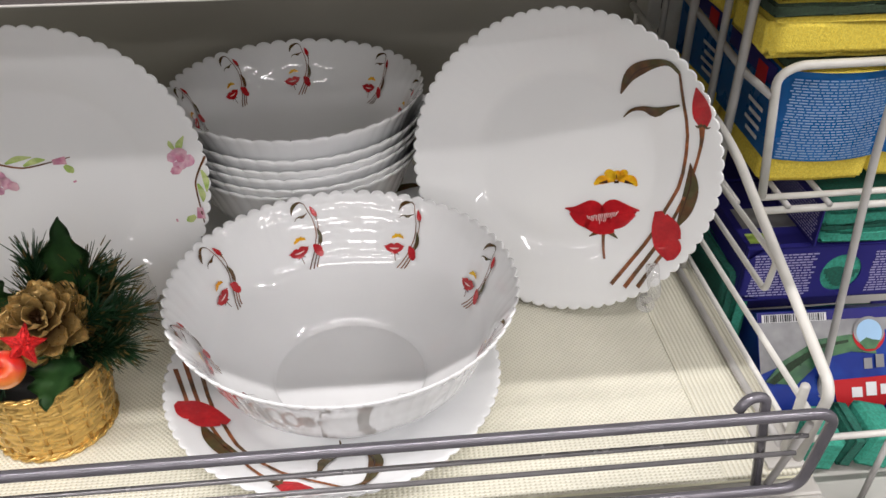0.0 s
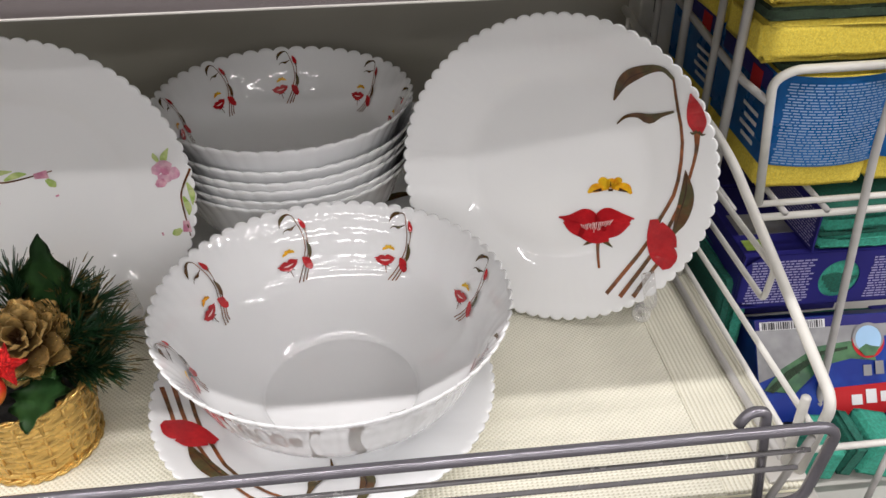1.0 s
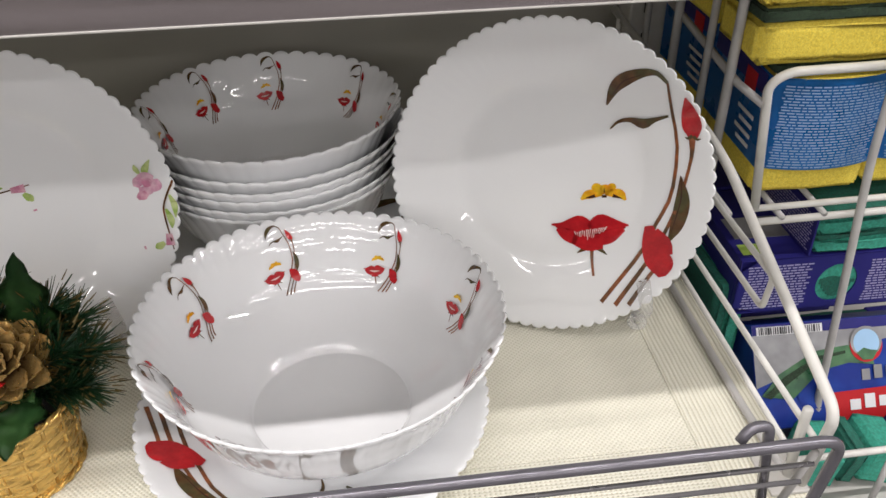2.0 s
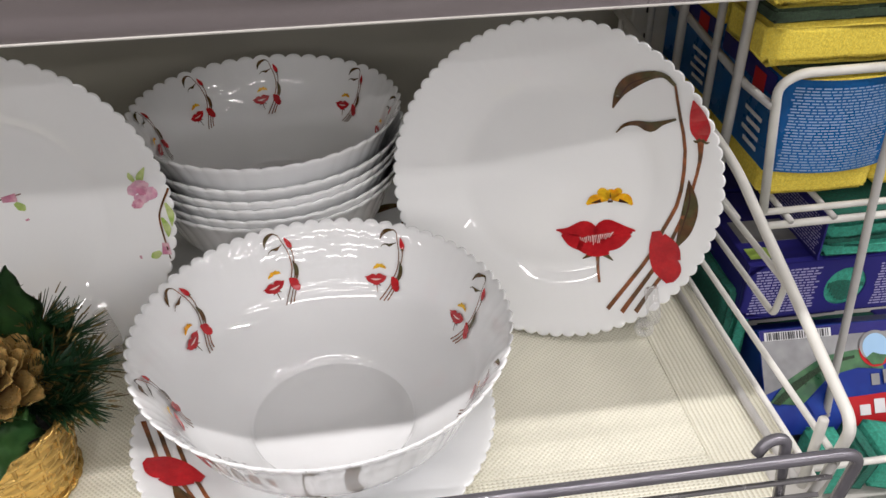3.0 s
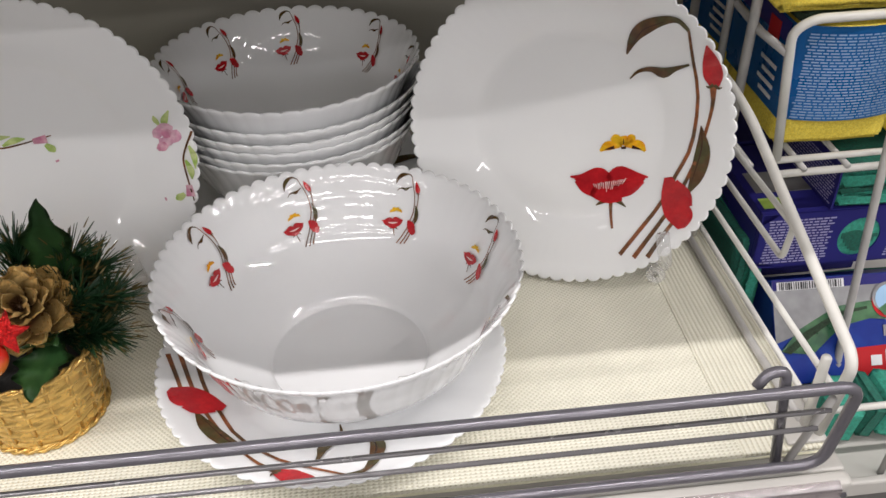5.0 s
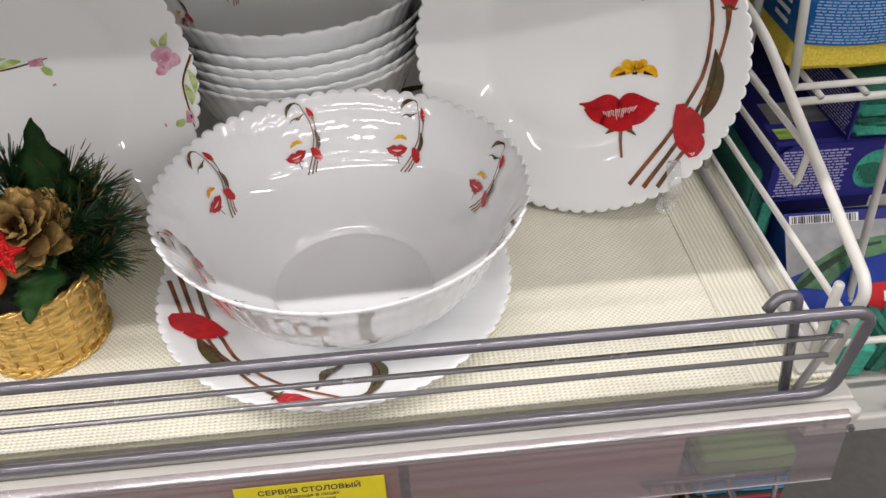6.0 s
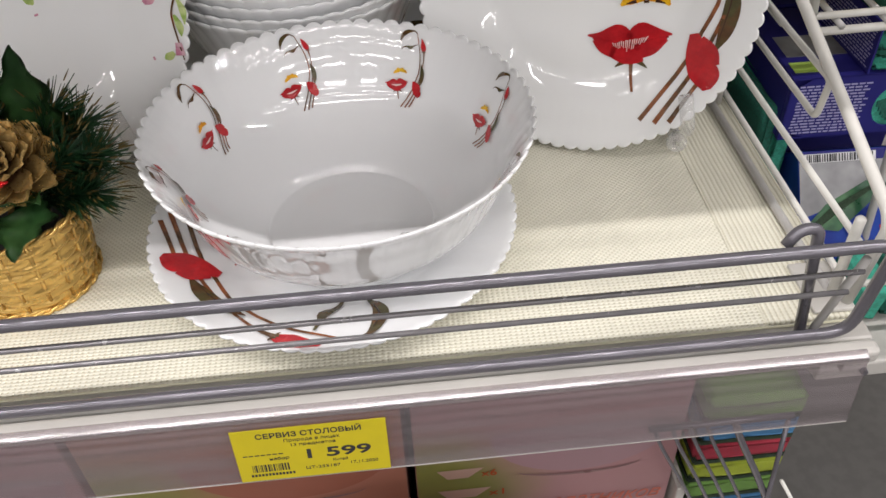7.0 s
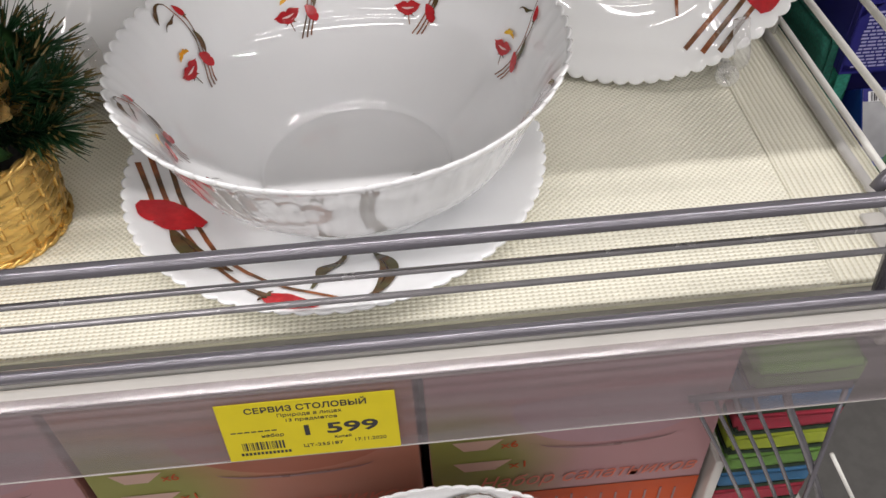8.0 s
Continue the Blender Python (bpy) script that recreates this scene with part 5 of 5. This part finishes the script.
printed_carton()
fold = thing("scourer_pack", pose(0.3620, 0.1020, TRAY + 0.0008, 0, 0, -2), "folded teal foam scourers with dark blue edge on the tray", "scourers", "teal scourer packs")
for k, (fx, fw, tilt, mt) in enumerate(((0.000, 0.026, 8, TEAL), (0.027, 0.012, 12, TEALDARK), (0.040, 0.030, 16, TEAL), (0.071, 0.008, 18, CARDNAVY), (0.084, 0.032, 12, TEAL))):
    slab = part("wrapper" if mt is CARDNAVY else "foam" if mt is TEAL else "pad", soft_box(0, fw, 0, 0.042, 0, 0.036, 51 + k, 0.0012, 0.003), mt, fold, smooth=True)
    slab.matrix_basis = pose(fx + 0.004, 0, 0.0012, 0, tilt, 0) @ pose(-0.004, 0, 0.006 * (tilt / 12))
teal_pack(pose(0.4000, 0.1850, TRAY + 0.0008, 0, 0, 0), 0.150, 0.105, 0.020, 53, "teal foam scourers at the back of the tray")
ed = thing("scourer_pad", pose(0.3130, 0.2120, -0.1200, 0, 0, 3), "upright teal foam scourer beside the cartons", "scourers")
part("foam", soft_box(0.019, 0.034, 0, 0.10, 0, 0.125, 61, 0.0014, 0.004), TEAL, ed, smooth=True)
part("pad", soft_box(0.010, 0.0195, 0.002, 0.098, 0.002, 0.122, 63, 0.001, 0.002), TEALDARK, ed, smooth=True)
back_carton = thing("scourer_carton", pose(0.335, 0.315, -0.1215), "dark blue scourer carton standing at the back of the tray", "carton")
part("carton", rbox(0, 0.165, 0, 0.11, 0, 0.155, bevel=0.001), CARDNAVY, back_carton)

# ---- boxed sets on the lower shelf ----
BOXY = 0.060


def set_carton(x0, x1, seed, words, category="carton"):
    w, h = x1 - x0, 0.354
    ob = thing("set_carton", pose(x0, BOXY, LOW_Z), "glossy pink and green printed carton of a bowl set", category, "cartons of bowl sets")
    part("carton", rbox(0, w, 0, 0.33, 0, h, bevel=0.0015), BOXPINK, ob)

    def flat(name, pts, material, lift, label=""):
        bm = bmesh.new()
        bm.faces.new([bm.verts.new((x, -lift, z)) for x, z in pts])
        return part(name, bm, material, ob, label)

    flat("front_print", [(0.0008, 0.118), (w - 0.0008, 0.118), (w - 0.0008, h - 0.001), (0.0008, h - 0.001)], BOXFRONT if seed % 2 else BOXFRONTWARM, 0.0006, "soft green and pink airbrushed print")
    bowlpts = [(w * 0.62 + w * 0.34 * math.cos(a), 0.232 + 0.052 * math.sin(a) * (1.0 if math.sin(a) < 0 else 0.15)) for a in (2 * math.pi * k / 36 for k in range(36))]
    flat("bowl_picture", bowlpts, BOXLILAC if seed % 2 else BOXSALMON, 0.0010, "printed picture of a bowl")
    flat("bowl_line", [(w * 0.62 + w * 0.24 * math.cos(a), 0.186 + 0.012 * math.sin(a)) for a in (math.pi + math.pi * k / 16 for k in range(17))] +
         [(w * 0.62 + w * 0.24 * math.cos(a), 0.1862 + 0.0095 * math.sin(a)) for a in (2 * math.pi - math.pi * k / 16 for k in range(17))], BOXDARK, 0.0014)
    for k, z in enumerate((0.184, 0.156)):
        bw = 0.020 + 0.006 * k
        flat("bowl_sign", [(0.016, z + 0.012), (0.016 + bw + 0.016, z + 0.012), (0.012 + bw + 0.008, z), (0.024, z)], BOXSIGN, 0.0012, "small pale bowl sign")
    flat("orange_band", [(0.0008, 0.001), (w - 0.0008, 0.001), (w - 0.0008, 0.118), (0.0008, 0.118)], BOXORANGE, 0.0012, "orange band")
    bm = bmesh.new()
    rr = random.Random(seed)
    for k in range(16):
        xx = 0.012 + (w - 0.03) * k / 15
        box(bm, xx, xx + 0.0016, -0.0018, -0.0014, 0.064 + 0.01 * rr.random(), 0.102 + 0.008 * rr.random())
    part("band_ornament", bm, BOXDARK, ob)
    face = new("words")
    face.parent = ob
    face.matrix_basis = pose(0, -0.0018, 0, 90, 0, 0)
    lettering("figure", "x6", 0.012, 0.008, BOXORANGE, face, (0.050, 0.185, 0.0))
    lettering("figure", "x1", 0.012, 0.008, BOXORANGE, face, (0.056, 0.157, 0.0))
    lettering("title", words, w * 0.80, 0.020, BOXWORDS, face, (w * 0.17, 0.126, 0.0), shear=0.35, label="orange slanted title")
    return ob


set_carton(0.0345, 0.2375, 1, "Набор салатников")
set_carton(-0.2000, 0.0280, 2, "Набор салатников")
set_carton(-0.4400, -0.2060, 3, "Набор салатников")

plate_low = display_plate(leaning((0.0290, -0.012, LOW_Z + 0.1180), 80, 3), "white scalloped glass plate standing on edge on the lower shelf", lambda ob: red_motif(ob, on_plate(20), fine=False))

end_post = thing("carton_divider", pose(0.2445, 0.0500, LOW_Z), "white plastic divider strip beside the cartons", "divider")
part("strip", rbox(-0.0035, 0.0040, 0, 0.030, 0, 0.150, bevel=0.0015), SHELFWHITE, end_post)
# basket of coloured sponges below
sb = thing("sponge_stack", pose(0.2560, 0.0640, LOW_Z), "stack of red, lime, green and blue foam sponges", "sponges")
order = [FOAM_GREEN, FOAM_BLUE, FOAM_RED, FOAM_LIME, FOAM_GREEN, FOAM_BLUE, FOAM_RED, FOAM_LIME]
for k, mt in enumerate(order):
    z1 = 0.2378 - 0.0268 * k
    part("sponge", soft_box(0.0, 0.077, 0, 0.07, z1 - 0.0205, z1, 70 + k, 0.0010, 0.003), mt, sb, smooth=True)
    part("scouring_pad", soft_box(0.0005, 0.0765, 0.001, 0.069, z1 - 0.0266, z1 - 0.0202, 90 + k, 0.0006, 0.0015), SCOURGREEN, sb, smooth=True)
wb = thing("wire_basket", pose(0, 0, 0), "grey wire basket round coloured sponges", "basket")
for k in range(5):
    gx = 0.2085 + 0.0130 * k + (0.008 if k == 4 else 0.0)
    rod("slanted_wire", [(gx, 0.0480, -0.150), (gx + 0.008, 0.0480, -0.172), (gx + 0.033, 0.0470, -0.226), (gx + 0.100, 0.0450, LOW_Z + 0.006)], 0.0016 if k != 4 else 0.0029, WIREGREY, wb, bend=0.02)
rod("edge_wire", [(0.205, 0.0480, -0.150), (0.312, 0.0480, -0.150)], 0.0026, WIREGREY, wb)
rod("edge_wire", [(0.300, 0.0475, LOW_Z + 0.006), (0.385, 0.0475, LOW_Z + 0.006)], 0.0028, WIREGREY, wb)
rod("end_wire", [(0.3065, 0.044, -0.150), (0.3197, 0.0440, -0.300), (0.3270, 0.044, LOW_Z + 0.006)], 0.0019, WIREGREY, wb)
rod("brace_wire", [(0.3218, 0.0440, -0.233), (0.4020, 0.0440, LOW_Z + 0.004)], 0.0016, WIREWHITE, wb)
